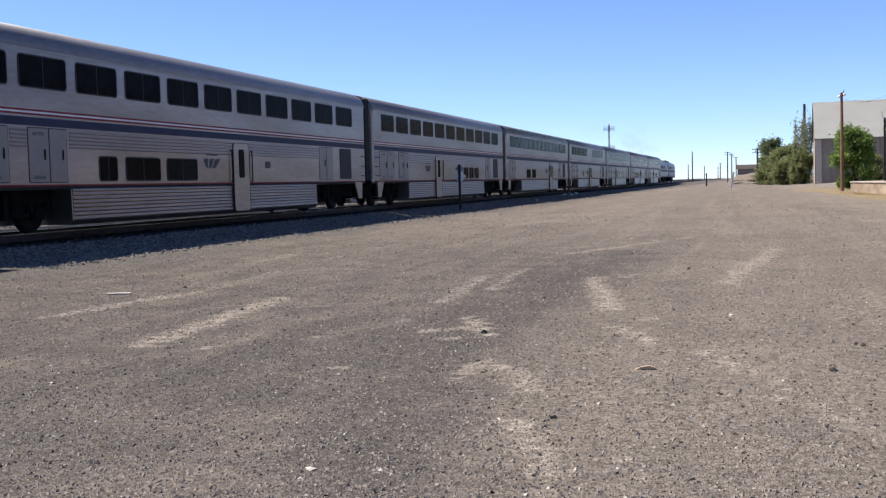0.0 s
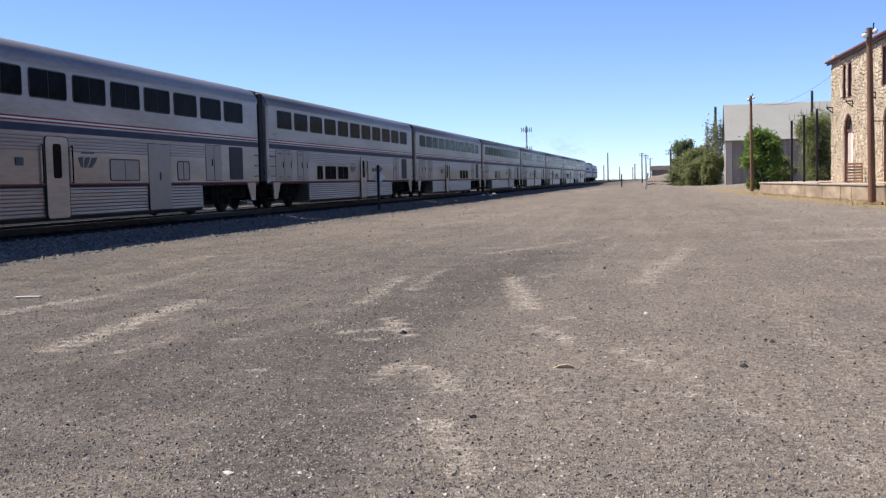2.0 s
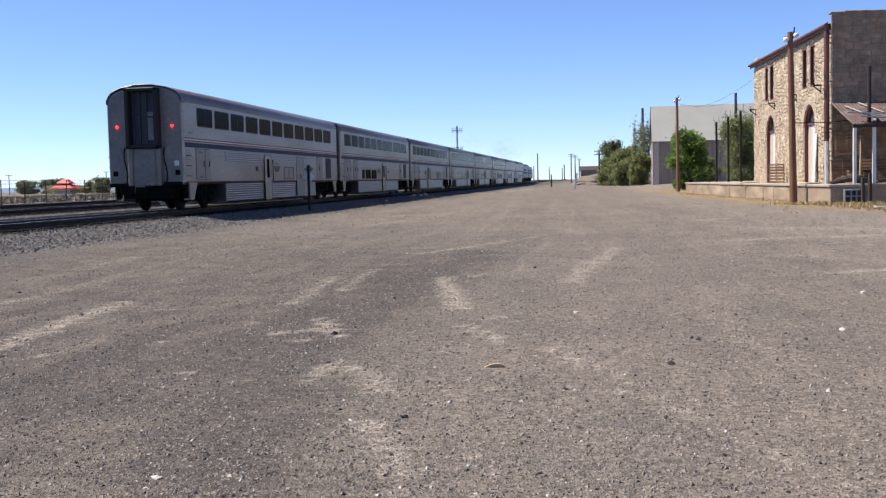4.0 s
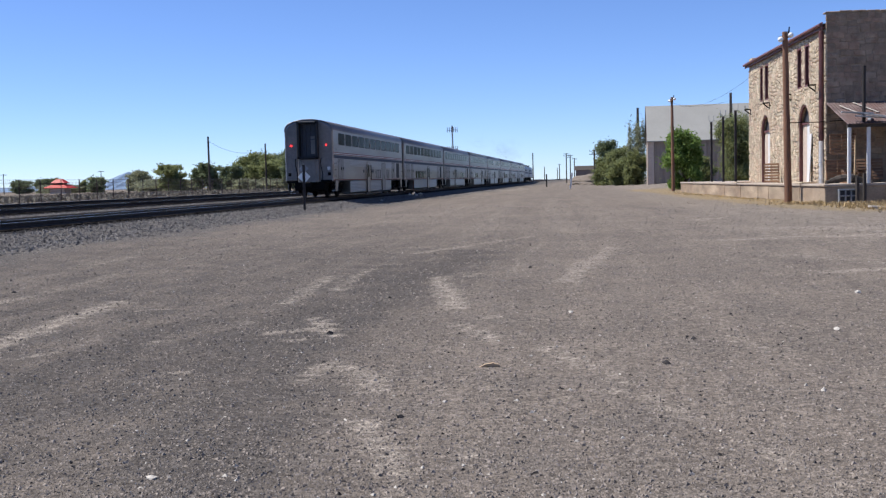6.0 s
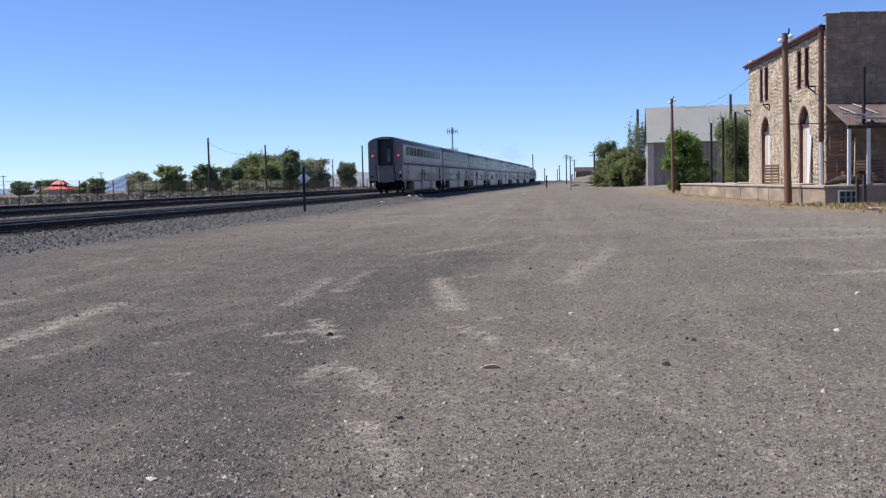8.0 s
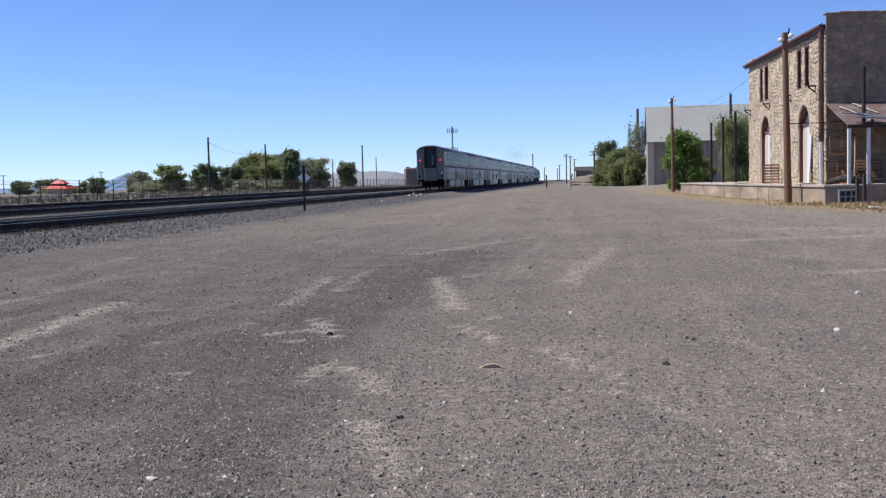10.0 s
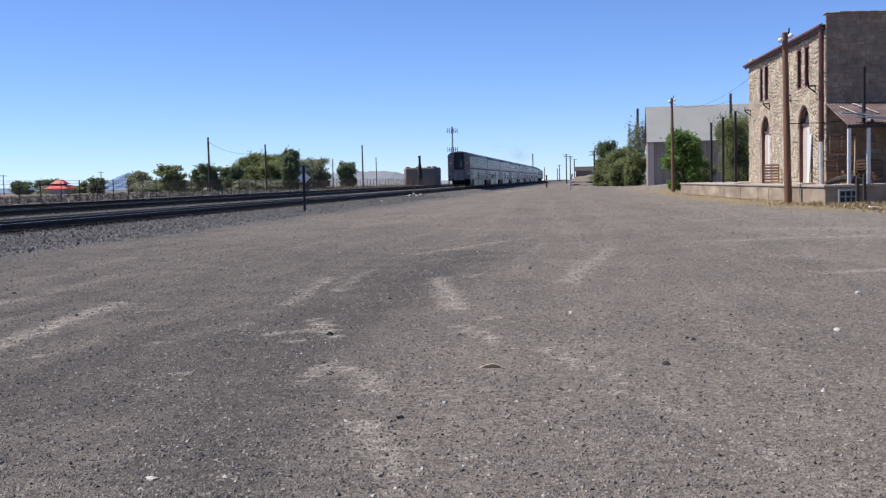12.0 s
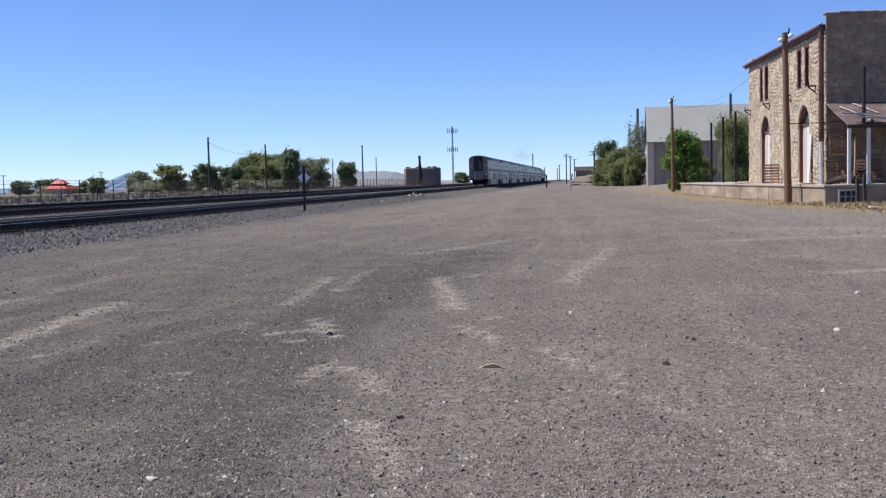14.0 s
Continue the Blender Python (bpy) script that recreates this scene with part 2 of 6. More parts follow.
    dust = rng(op("ADD", attr("dust"), ragged), 0.24, 1.15, 0.0, 0.85)
    dust = op("MULTIPLY", dust, rng(attr("dust"), 0.05, 0.3))
    patch = rng(op("ADD", op("ADD", op("MULTIPLY", wheel, 0.7), op("MULTIPLY", tex(0.9, 6, 0.65), 0.3)), op("MULTIPLY", op("SUBTRACT", streak, 0.5), 0.3)), 0.51, 0.62, 0, 0.5)
    lot = mixc(patch, lot, (0.215, 0.182, 0.150))
    oil = op("MULTIPLY", attr("oil"), rng(op("ADD", op("MULTIPLY", mid, 0.5), op("MULTIPLY", ruts2, 0.5)), 0.3, 0.6))
    lot = mixc(op("MINIMUM", oil, 0.75), lot, (0.066, 0.060, 0.056))
    lot = mixc(dust, lot, (0.285, 0.247, 0.207))
    ball = mixc(rng(mid, 0.3, 0.7), (0.094, 0.086, 0.080), (0.124, 0.112, 0.101))
    col = mixc(rng(op("ADD", attr("ballast"), op("MULTIPLY", op("SUBTRACT", streak, 0.5), 0.9)), 0.3, 0.7), lot, ball)
    col = mixc(rng(op("ADD", attr("cinder"), op("MULTIPLY", op("SUBTRACT", streak, 0.5), 0.5)), 0.35, 0.6), col, (0.013, 0.011, 0.0105))
    col = mixc(rng(op("ADD", attr("straw"), op("MULTIPLY", op("SUBTRACT", streak, 0.5), 1.3)), 0.35, 0.75), col, (0.234, 0.176, 0.098))
    cells = n.new("ShaderNodeSeparateColor")
    l.new(vor.outputs["Color"], cells.inputs[0])
    cells2 = n.new("ShaderNodeSeparateColor")
    l.new(vor2.outputs["Color"], cells2.inputs[0])
    grain = op("MULTIPLY", rng(cells.outputs[0], 0, 1, 0.74, 1.26), rng(fine, 0.3, 0.7, 0.70, 1.30))
    grain = op("MULTIPLY", grain, rng(cells2.outputs[1], 0, 1, 0.8, 1.2))
    grain = op("MULTIPLY", grain, op("MULTIPLY", rng(tex(8.5, 5, 0.75), 0.33, 0.67, 0.80, 1.20), rng(tex(2.6, 5, 0.75), 0.33, 0.67, 0.90, 1.10)))
    sc = n.new("ShaderNodeVectorMath")
    sc.operation = "SCALE"
    l.new(col, sc.inputs[0])
    l.new(grain, sc.inputs["Scale"])
    l.new(sc.outputs[0], b.inputs["Base Color"])
    bp = n.new("ShaderNodeBump")
    bp.inputs["Strength"].default_value, bp.inputs["Distance"].default_value = 0.8, 0.02
    l.new(op("ADD", op("MULTIPLY", vor2.outputs["Distance"], -0.6), op("ADD", fine, op("MULTIPLY", streak, 1.5))), bp.inputs["Height"])
    l.new(bp.outputs[0], b.inputs["Normal"])
    return m


GROUND = ground_material()


# ---- mesh helpers ----
def part(name, bm, material, parent, label="", m=None, smooth=False):
    """Links a bmesh (or a mesh to share) as one object under parent."""
    if isinstance(bm, bmesh.types.BMesh):
        me = bpy.data.meshes.new(name)
        bmesh.ops.recalc_face_normals(bm, faces=bm.faces)
        bm.to_mesh(me)
        bm.free()
        me.materials.append(material)
        if smooth:
            me.polygons.foreach_set("use_smooth", [True] * len(me.polygons))
    else:
        me = bm
    ob = new(name, me)
    if parent is not None:
        ob.parent = parent
    if m is not None:
        ob.matrix_basis = m
    return tagged(ob, label) if label else ob


def thing(name, label, category, m=None, group="", kind=""):
    ob = new(name)
    ob.empty_display_size = 0.3
    if m is not None:
        ob.matrix_basis = m
    return tagged(ob, label, category, group, kind)


def box(bm, x0, x1, y0, y1, z0, z1, m=None):
    v = [bm.verts.new((x, y, z)) for x in (x0, x1) for y in (y0, y1) for z in (z0, z1)]
    if m is not None:
        for k in v:
            k.co = m @ k.co
    for f in ((0, 1, 3, 2), (4, 6, 7, 5), (0, 4, 5, 1), (2, 3, 7, 6), (0, 2, 6, 4), (1, 5, 7, 3)):
        bm.faces.new([v[i] for i in f])
    return v


def bbox(bm, x0, x1, y0, y1, z0, z1, r=0.01, m=None):
    """A box with chamfered edges."""
    b2 = bmesh.new()
    box(b2, x0, x1, y0, y1, z0, z1)
    bmesh.ops.bevel(b2, geom=b2.edges[:], offset=r, segments=1, affect="EDGES")
    join(bm, b2, m)


def join(bm, b2, m=None):
    idx = {}
    for v in b2.verts:
        idx[v] = bm.verts.new(m @ v.co if m is not None else v.co)
    for f in b2.faces:
        try:
            bm.faces.new([idx[v] for v in f.verts])
        except ValueError:
            pass
    b2.free()


def tube(bm, a, c, r0, r1=None, n=10, cap=True):
    """A tapered round bar from a to c."""
    r1 = r0 if r1 is None else r1
    a, c = Vector(a), Vector(c)
    q = (c - a).to_track_quat("Z", "Y").to_matrix()
    rings = []
    for p, r in ((a, r0), (c, r1)):
        rings.append([bm.verts.new(p + q @ Vector((r * math.cos(2 * math.pi * i / n), r * math.sin(2 * math.pi * i / n), 0))) for i in range(n)])
    for i in range(n):
        bm.faces.new((rings[0][i], rings[0][(i + 1) % n], rings[1][(i + 1) % n], rings[1][i]))
    if cap:
        bm.faces.new(rings[0])
        bm.faces.new(rings[1])


def lathe(bm, prof, axis="x", n=20, at=(0, 0, 0)):
    """Turns (distance along axis, radius) pairs round the axis."""
    rings = []
    for d, r in prof:
        ring = []
        for i in range(n):
            a = 2 * math.pi * i / n
            c, s = r * math.cos(a), r * math.sin(a)
            p = {"x": (d, c, s), "y": (c, d, s), "z": (c, s, d)}[axis]
            ring.append(bm.verts.new((p[0] + at[0], p[1] + at[1], p[2] + at[2])))
        rings.append(ring)
    for p, q in zip(rings, rings[1:]):
        for i in range(n):
            bm.faces.new((p[i], p[(i + 1) % n], q[(i + 1) % n], q[i]))
    bm.faces.new(rings[0])
    bm.faces.new(rings[-1])


def rounded(y0, y1, z0, z1, r, n=4):
    pts = []
    for cy, cz, a0 in ((y1 - r, z1 - r, 0), (y0 + r, z1 - r, 90), (y0 + r, z0 + r, 180), (y1 - r, z0 + r, 270)):
        for i in range(n + 1):
            a = radians(a0 + 90 * i / n)
            pts.append((cy + r * math.cos(a), cz + r * math.sin(a)))
    return pts


def slab(bm, outline, x0, x1):
    """An outline in y and z made into a plate from x0 to x1."""
    a = [bm.verts.new((x0, y, z)) for y, z in outline]
    c = [bm.verts.new((x1, y, z)) for y, z in outline]
    k = len(a)
    for i in range(k):
        bm.faces.new((a[i], a[(i + 1) % k], c[(i + 1) % k], c[i]))
    bm.faces.new(a)
    bm.faces.new(c)


def ring(bm, outer, inner, x0, x1):
    k = len(outer)
    o0, o1, i0, i1 = ([bm.verts.new((x, y, z)) for y, z in pts] for pts, x in ((outer, x0), (outer, x1), (inner, x0), (inner, x1)))
    for i in range(k):
        j = (i + 1) % k
        bm.faces.new((o0[i], o0[j], o1[j], o1[i]))
        bm.faces.new((i0[i], i0[j], i1[j], i1[i]))
        bm.faces.new((o1[i], o1[j], i1[j], i1[i]))
        bm.faces.new((o0[i], o0[j], i0[j], i0[i]))


def extrude_profile(bm, sections):
    """Sections: lists of equal length of points; skins them and caps the ends."""
    rows = [[bm.verts.new(p) for p in s] for s in sections]
    k = len(rows[0])
    for a, c in zip(rows, rows[1:]):
        for i in range(k):
            bm.faces.new((a[i], a[(i + 1) % k], c[(i + 1) % k], c[i]))
    bm.faces.new(rows[0])
    bm.faces.new(rows[-1])


# ---- ground ----
TRACK_X, RAIL_Z, GRADE = -17.02, 0.47, 0.0016    # the line climbs gently away


def smooth(a, c, v):
    k = np.clip((v - a) / (c - a), 0, 1)
    return k * k * (3 - 2 * k)


# Wheel tracks and dusty patches: half width, strength, then the points of the curve.
TRACKS_WEST = [
    (0.19, 0.95, (-5.38, 8.37), (-5.48, 9.08), (-5.51, 9.86), (-5.64, 10.88), (-5.78, 12.16)),
    (0.07, 0.7, (-4.69, 8.14), (-4.57, 8.49), (-4.54, 9.07)),
    (0.16, 0.5, (-7.3, 12.14), (-7.42, 13.18), (-7.52, 14.64), (-7.74, 16.44)),
    (0.1, 0.45, (-8.06, 17.14), (-7.96, 19.41), (-8.28, 24.02)),
    (0.1, 1.25, (-2.97, 9.46), (-2.82, 9.6), (-2.66, 9.67)),
    (0.06, 1.0, (-2.72, 9.0), (-2.52, 9.13)),
    (0.08, 1.2, (-2.78, 10.57), (-2.55, 9.9), (-2.3, 9.3)),
    (0.14, 0.75, (-3.49, 11.91), (-3.76, 13.73), (-3.85, 15.39)),
    (0.1, 0.75, (-3.27, 13.54), (-3.47, 15.35), (-3.52, 16.74))]
PATCHES_WEST = [
    (0.08, 0.9, (-3.13, 7.49), (-3.07, 7.53)),
    (0.08, 0.6, (-3.96, 8.86), (-3.85, 9.05)),
    (0.08, 0.7, (-5.1, 11.3), (-4.83, 11.55)),
    (0.1, 0.5, (-3.42, 9.92), (-3.5, 10.51)),
    (0.08, 0.8, (-2.06, 7.19), (-2.05, 7.59), (-2.03, 7.96)),
    (0.1, 1.1, (-1.88, 7.78), (-1.69, 7.5), (-1.42, 6.88)),
    (0.09, 1.25, (-1.34, 5.99), (-1.2, 5.63), (-1.03, 5.22), (-0.93, 4.89)),
    (0.05, 0.6, (-1.85, 6.91), (-1.76, 6.78)),
    (0.06, 0.5, (-3.41, 7.17), (-3.31, 7.09))]
TRACKS_EAST = [
    (0.13, 1.1, (-2.15, 15.19), (-1.87, 13.56), (-1.64, 12.37), (-1.43, 11.36)),
    (0.1, 0.9, (-1.73, 15.15), (-1.67, 15.69)),
    (0.18, 0.85, (-3.39, 20.71), (-3.13, 21.51), (-2.74, 22.72)),
    (0.2, 0.5, (-2.88, 22.37), (-2.06, 24.23), (-1.12, 26.94)),
    (0.09, 0.8, (-1.0, 10.42), (-0.94, 10.63)),
    (0.08, 0.95, (-1.23, 10.01), (-1.0, 9.56), (-0.76, 9.01)),
    (0.08, 0.6, (-0.68, 9.3), (-0.57, 9.4)),
    (0.08, 0.8, (-0.37, 8.64), (-0.22, 8.25))]
PATCHES_EAST = [
    (0.09, 0.9, (-0.16, 8.09), (0.01, 7.75)),
    (0.08, 0.7, (0.15, 7.52), (0.27, 7.18)),
    (0.1, 0.75, (0.14, 6.91), (0.39, 6.74), (0.52, 6.37)),
    (0.09, 0.6, (0.52, 6.16), (0.68, 5.83), (0.8, 5.63)),
    (0.1, 0.7, (0.96, 5.38), (1.03, 5.06), (1.13, 4.67)),
    (0.16, 0.85, (-0.31, 14.16), (-0.06, 16.69), (0.54, 21.58)),
    (0.12, 0.45, (-1.11, 15.81), (-1.19, 19.08), (-0.91, 23.49))]
TRACKS_FAR = [
    (0.35, 0.6, (2.7, 22.98), (4.39, 23.36), (6.44, 23.66)),
    (0.25, 0.9, (3.5, 15.41), (4.27, 15.68), (4.74, 15.42)),
    (0.4, 0.45, (3.44, 18.78), (4.59, 16.85)),
    (0.06, 0.7, (-0.64, 5.31), (-0.53, 4.98)),
    (0.07, 0.6, (-0.64, 6.97), (-0.57, 6.86)),
    (0.3, 0.6, (3.41, 34.6), (4.43, 35.58)),
    (0.07, 0.5, (0.05, 5.83), (0.13, 5.71))]
LANES_FAR = [
    (0.1, 0.4, (0.8, 10.69), (1.35, 11.62)),
    (0.1, 0.45, (1.21, 9.17), (1.39, 8.56), (1.71, 8.04)),
    (0.08, 0.5, (-0.35, 6.75), (-0.15, 6.42)),
    (0.4, 0.34, (-7.58, 34.81), (-6.35, 42.21), (-6.34, 56.85)),
    (0.5, 0.28, (-3.12, 26.46), (-3.73, 44.19), (-5.22, 73.91)),
    (0.5, 0.26, (-0.52, 25.7), (-1.19, 42.73), (-2.84, 79.92)),
    (0.6, 0.24, (1.04, 31.38), (0.61, 49.71), (-0.28, 81.78)),
    (1.6, 0.495, (-10, 130), (-9, 175)),
    (3.2, 0.495, (4.6, 195), (14, 280)),
    (1.1, 0.4, (4.5, 28), (8.5, 26)),
    (0.17, 0.9, (-7.8, 10.2), (-7.4, 12.7)),
    (0.2, 0.6, (-9.1, 17.6), (-9.4, 20.6))]
DUST = [(*p, *q, w, s) for w, s, *run in TRACKS_WEST + PATCHES_WEST + TRACKS_EAST + PATCHES_EAST + TRACKS_FAR + LANES_FAR for p, q in zip(run, run[1:])]
OIL = [(-2.02, 5.75, -2.63, 7.78, 0.5, 0.9), (-2.63, 7.78, -2.68, 9.24, 0.5, 0.9), (-2.68, 9.24, -2.63, 11.08, 0.55, 1.0), (-2.63, 11.08, -2.3, 14.13, 0.55, 1.0), (-2.3, 14.13, -2.46, 17.49, 0.8, 0.7), (-2.46, 17.49, -2.13, 20.95, 0.8, 0.7), (-2.68, 6.35, -2.1, 5.24, 0.4, 0.7), (-2.1, 5.24, -1.64, 4.47, 0.4, 0.7), (-4.05, 6.67, -3.99, 7.53, 0.5, 0.6), (-3.99, 7.53, -3.62, 8.03, 0.5, 0.6)]


def strips(X, Y, rows):
    out = np.zeros_like(X)
    for x0, y0, x1, y1, w, s in rows:
        dx, dy = x1 - x0, y1 - y0
        k = np.clip(((X - x0) * dx + (Y - y0) * dy) / (dx * dx + dy * dy), 0, 1)
        d = np.hypot(X - x0 - k * dx, Y - y0 - k * dy)
        out = np.maximum(out, s * np.exp(-(d / (1.1 * w)) ** 2))
    return out


def height(X, Y):
    z = 0.04 * np.sin(X * 0.31 + Y * 0.13) * np.sin(Y * 0.21 - 0.4) * smooth(6, 30, Y)
    z = z + 0.012 * np.sin(X * 2.1 + 1.3 * np.sin(Y * 0.9)) * np.sin(Y * 1.7 + X * 0.8)
    z = z * smooth(-14, -11, X) * smooth(12.5, 10.5, X + 0.05 * (Y - 49))
    z = z + 0.07 * smooth(-9, -13, X) + 0.19 * smooth(-13.4, -14.9, X)
    z = z + 0.50 * smooth(4, 12, X) * smooth(104, 150, Y)
    z = z + 0.9 * smooth(430, 900, Y) * smooth(-14, -8, X) + GRADE * np.clip(Y, 0, 480) * smooth(-9, -14, X)
    return z


def axis(stops):
    out = [stops[0][0]]
    for (a, _), (c, step) in zip(stops, stops[1:]):
        k = max(1, round((c - a) / step))
        out += [a + (c - a) * (i + 1) / k for i in range(k)]
    return np.array(out)


xs = axis([(-3500, 0), (-400, 300), (-60, 20), (-26.5, 2), (-16, 0.5), (-7, 0.2), (5, 0.13), (14, 0.3), (40, 2), (300, 20), (3500, 300)])
ys = axis([(-200, 0), (-10, 20), (2, 1.5), (3.5, 0.3), (14, 0.13), (34, 0.25), (70, 0.6), (200, 3), (600, 20), (4500, 300)])
GX, GY = np.meshgrid(xs, ys)
GZ = height(GX, GY)
nx, ny = len(xs), len(ys)
co = np.stack([GX, GY, GZ], -1).reshape(-1, 3)
i0 = (np.arange(ny - 1)[:, None] * nx + np.arange(nx - 1)[None]).reshape(-1)
quads = np.stack([i0, i0 + 1, i0 + nx + 1, i0 + nx], -1)
gm = bpy.data.meshes.new("ground")
gm.from_pydata(co.tolist(), [], quads.tolist())
FX, FY = GX.reshape(-1), GY.reshape(-1)
wob = 0.5 * np.sin(FY * 0.6) + 0.35 * np.sin(FY * 1.9 + 1)
masks = {
    "dust": strips(FX, FY, DUST) + 0.05 * smooth(20, 50, FY) * smooth(-9, -4, FX) + 0.45 * smooth(1, 7, FX) * smooth(13, 24, FY),
    "oil": strips(FX, FY, OIL) + 0.85 * smooth(0.0, -4, FX) * smooth(40, 10, FY),
    "ballast": smooth(-9.5, -13.2, FX + 0.6 * wob) * smooth(-70, -40, FX),
    "cinder": np.maximum(smooth(-14.6, -14.95, FX + 0.12 * wob) * smooth(-23.9, -23.2, FX), smooth(-24.9, -25.6, FX + 0.2 * wob) * smooth(-47, -44, FX)),
    "straw": np.maximum(smooth(6.6, 8.6, FX + 0.05 * (FY - 49) + 0.5 * wob) * smooth(30, 42, FY) * (FX < 60) * 0.66 * (0.25 + 0.75 * smooth(135, 112, FY)), smooth(-45.5, -49, FX) * 0.36) + 0.3 * smooth(25, 60, FX)}
for key, val in masks.items():
    gm.attributes.new(key, "FLOAT", "POINT").data.foreach_set("value", np.clip(val, 0, 1.5).astype(np.float32))
gm.polygons.foreach_set("use_smooth", [True] * len(gm.polygons))
gm.materials.append(GROUND)
ground = tagged(new("ground", gm), "brown-grey gravel lot with dusty wheel tracks", "ground", kind="structure")


def ground_z(x, y):
    return float(height(np.array(float(x)), np.array(float(y))))


def stones(name, label, material, places, sizes, seed, category="gravel"):
    """Many small angular stones lying on the ground, in one mesh."""
    rnd = np.random.RandomState(seed)
    k = len(places)
    base = np.array([(1, 0, 0), (-.5, .87, 0), (-.5, -.87, 0), (.25, .3, .75), (-.1, -.35, .6)])
    tri = np.array([(0, 1, 3), (1, 4, 3), (1, 2, 4), (2, 0, 4), (0, 3, 4)])
    a = rnd.rand(k) * 6.283
    ca, sa = np.cos(a), np.sin(a)
    pts = base[None] * (1 + 0.5 * (rnd.rand(k, 5, 3) - 0.5))
    pts = pts * sizes[:, None, None] * np.stack([np.ones(k), 0.6 + 0.5 * rnd.rand(k), 0.55 + 0.6 * rnd.rand(k)], -1)[:, None]
    rot = np.stack([pts[..., 0] * ca[:, None] - pts[..., 1] * sa[:, None], pts[..., 0] * sa[:, None] + pts[..., 1] * ca[:, None], pts[..., 2]], -1)
    h = height(places[:, 0], places[:, 1])
    rot += np.stack([places[:, 0], places[:, 1], h - 0.15 * sizes], -1)[:, None]
    faces = (tri[None] + 5 * np.arange(k)[:, None, None]).reshape(-1, 3)
    me = bpy.data.meshes.new(name)
    me.from_pydata(rot.reshape(-1, 3).tolist(), [], faces.tolist())
    me.materials.append(material)
    return tagged(new(name, me), label, category, kind="stuff")


# ---- railway tracks ----
tie_mesh = bmesh.new()
bbox(tie_mesh, -1.3, 1.3, -0.11, 0.11, -0.17, 0.0, 0.012)
tie_me = bpy.data.meshes.new("tie")
tie_mesh.to_mesh(tie_me)
tie_mesh.free()
tie_me.materials.append(TIE)


def rail_bm(y0, y1):
    bm = bmesh.new()
    prof = [(-.07, -.17), (.07, -.17), (.07, -.155), (.012, -.13), (.012, -.045), (.036, -.035), (.036, -.005), (.028, 0), (-.028, 0), (-.036, -.005), (-.036, -.035), (-.012, -.045), (-.012, -.13), (-.07, -.155)]
    extrude_profile(bm, [[(x, y, z) for x, z in prof] for y in (y0, y1)])
    return bm


def track(name, label, x, ties_from, ties_to, y0, y1):
    tr = thing(name, label, "railway track", pose(x, 0, RAIL_Z, math.degrees(GRADE)), kind="structure")
    for side in (-0.7535, 0.7535):
        r = part("rail", rail_bm(y0, y1), RAIL_RUST, tr, "rusty rail with a worn bright head", pose(side, 0, 0))
        bm = bmesh.new()
        box(bm, -.033, .033, y0, y1, 0, .004)
        part("rail_head", bm, RAIL_TOP, r)
    rnd = random.Random(7)
    y = ties_from
    while y < ties_to:
        part("tie", tie_me, TIE, tr, m=pose(rnd.uniform(-.05, .05), y, -.165 + rnd.uniform(-.01, .01), 0, 0, rnd.uniform(-1, 1)))
        y += 0.53
    bm = bmesh.new()
    while y < ties_to + 170:
        box(bm, -1.3, 1.3, y, y + .22, -.3, -.165)
        y += 0.53
    tagged(part("far_tie", bm, TIE, tr), kind="stuff")
    return tr


track("track_main", "main track on dark stained ballast with timber ties", TRACK_X, 14, 75, -60, 900)
track("track_second", "second track beyond the main line", -28.2, 20, 75, -60, 900)
track("track_third", "far siding track on dark cinders", -38.0, 40, 90, -60, 900)


# ---- train ----
RIGHT, LEFT = pose(0, 0, 0), pose(0, 0, 0, 0, 0, 180)
SHARED = {}


def shared(key, make, material, smooth_it=False):
    if key not in SHARED:
        bm = make()
        me = bpy.data.meshes.new(str(key[0]))
        bmesh.ops.recalc_face_normals(bm, faces=bm.faces)
        bm.to_mesh(me)
        bm.free()
        me.materials.append(material)
        if smooth_it:
            me.polygons.foreach_set("use_smooth", [True] * len(me.polygons))
        SHARED[key] = me
    return SHARED[key]


B0, B1, HW = 0.34, 25.24, 1.55   # body ends and half width
SIDE_P = [(1.50, 1.02), (HW, 1.10), (HW, 4.18)]
ROOF_P = [(1.545, 4.20), (1.53, 4.34), (1.47, 4.48), (1.36, 4.61), (1.20, 4.71), (0.98, 4.79), (0.70, 4.86), (0.36, 4.91), (0, 4.925)]


def place(ycentre, side, z=0.0):
    """Where a piece modelled on the +x side with its middle at y=0 goes on either side."""
    return Matrix.Translation((0, ycentre, z)) @ (RIGHT if side > 0 else LEFT)


def window_on(car, yc, w, z0, z1, side, mull=True, x=HW, material=None):
    def frame_bm():
        bm = bmesh.new()
        ring(bm, rounded(-w / 2, w / 2, z0, z1, .10), rounded(-w / 2 + .034, w / 2 - .034, z0 + .034, z1 - .034, .07), x - .03, x + .012)
        if mull:
            box(bm, x - .01, x + .008, -.014, .014, z0 + .03, z1 - .03)
        return bm

    def pane_bm():
        bm = bmesh.new()
        slab(bm, rounded(-w / 2 + .03, w / 2 - .03, z0 + .03, z1 - .03, .07), x - .03, x + .003)
        return bm
    win = part("window", shared(("window_frame", w, z0, z1, mull, x), frame_bm, RUBBER), RUBBER, car, m=place(yc, side))
    part("pane", shared(("pane", w, z0, z1, x, (material or TINTED).name), pane_bm, material or TINTED), TINTED, win)


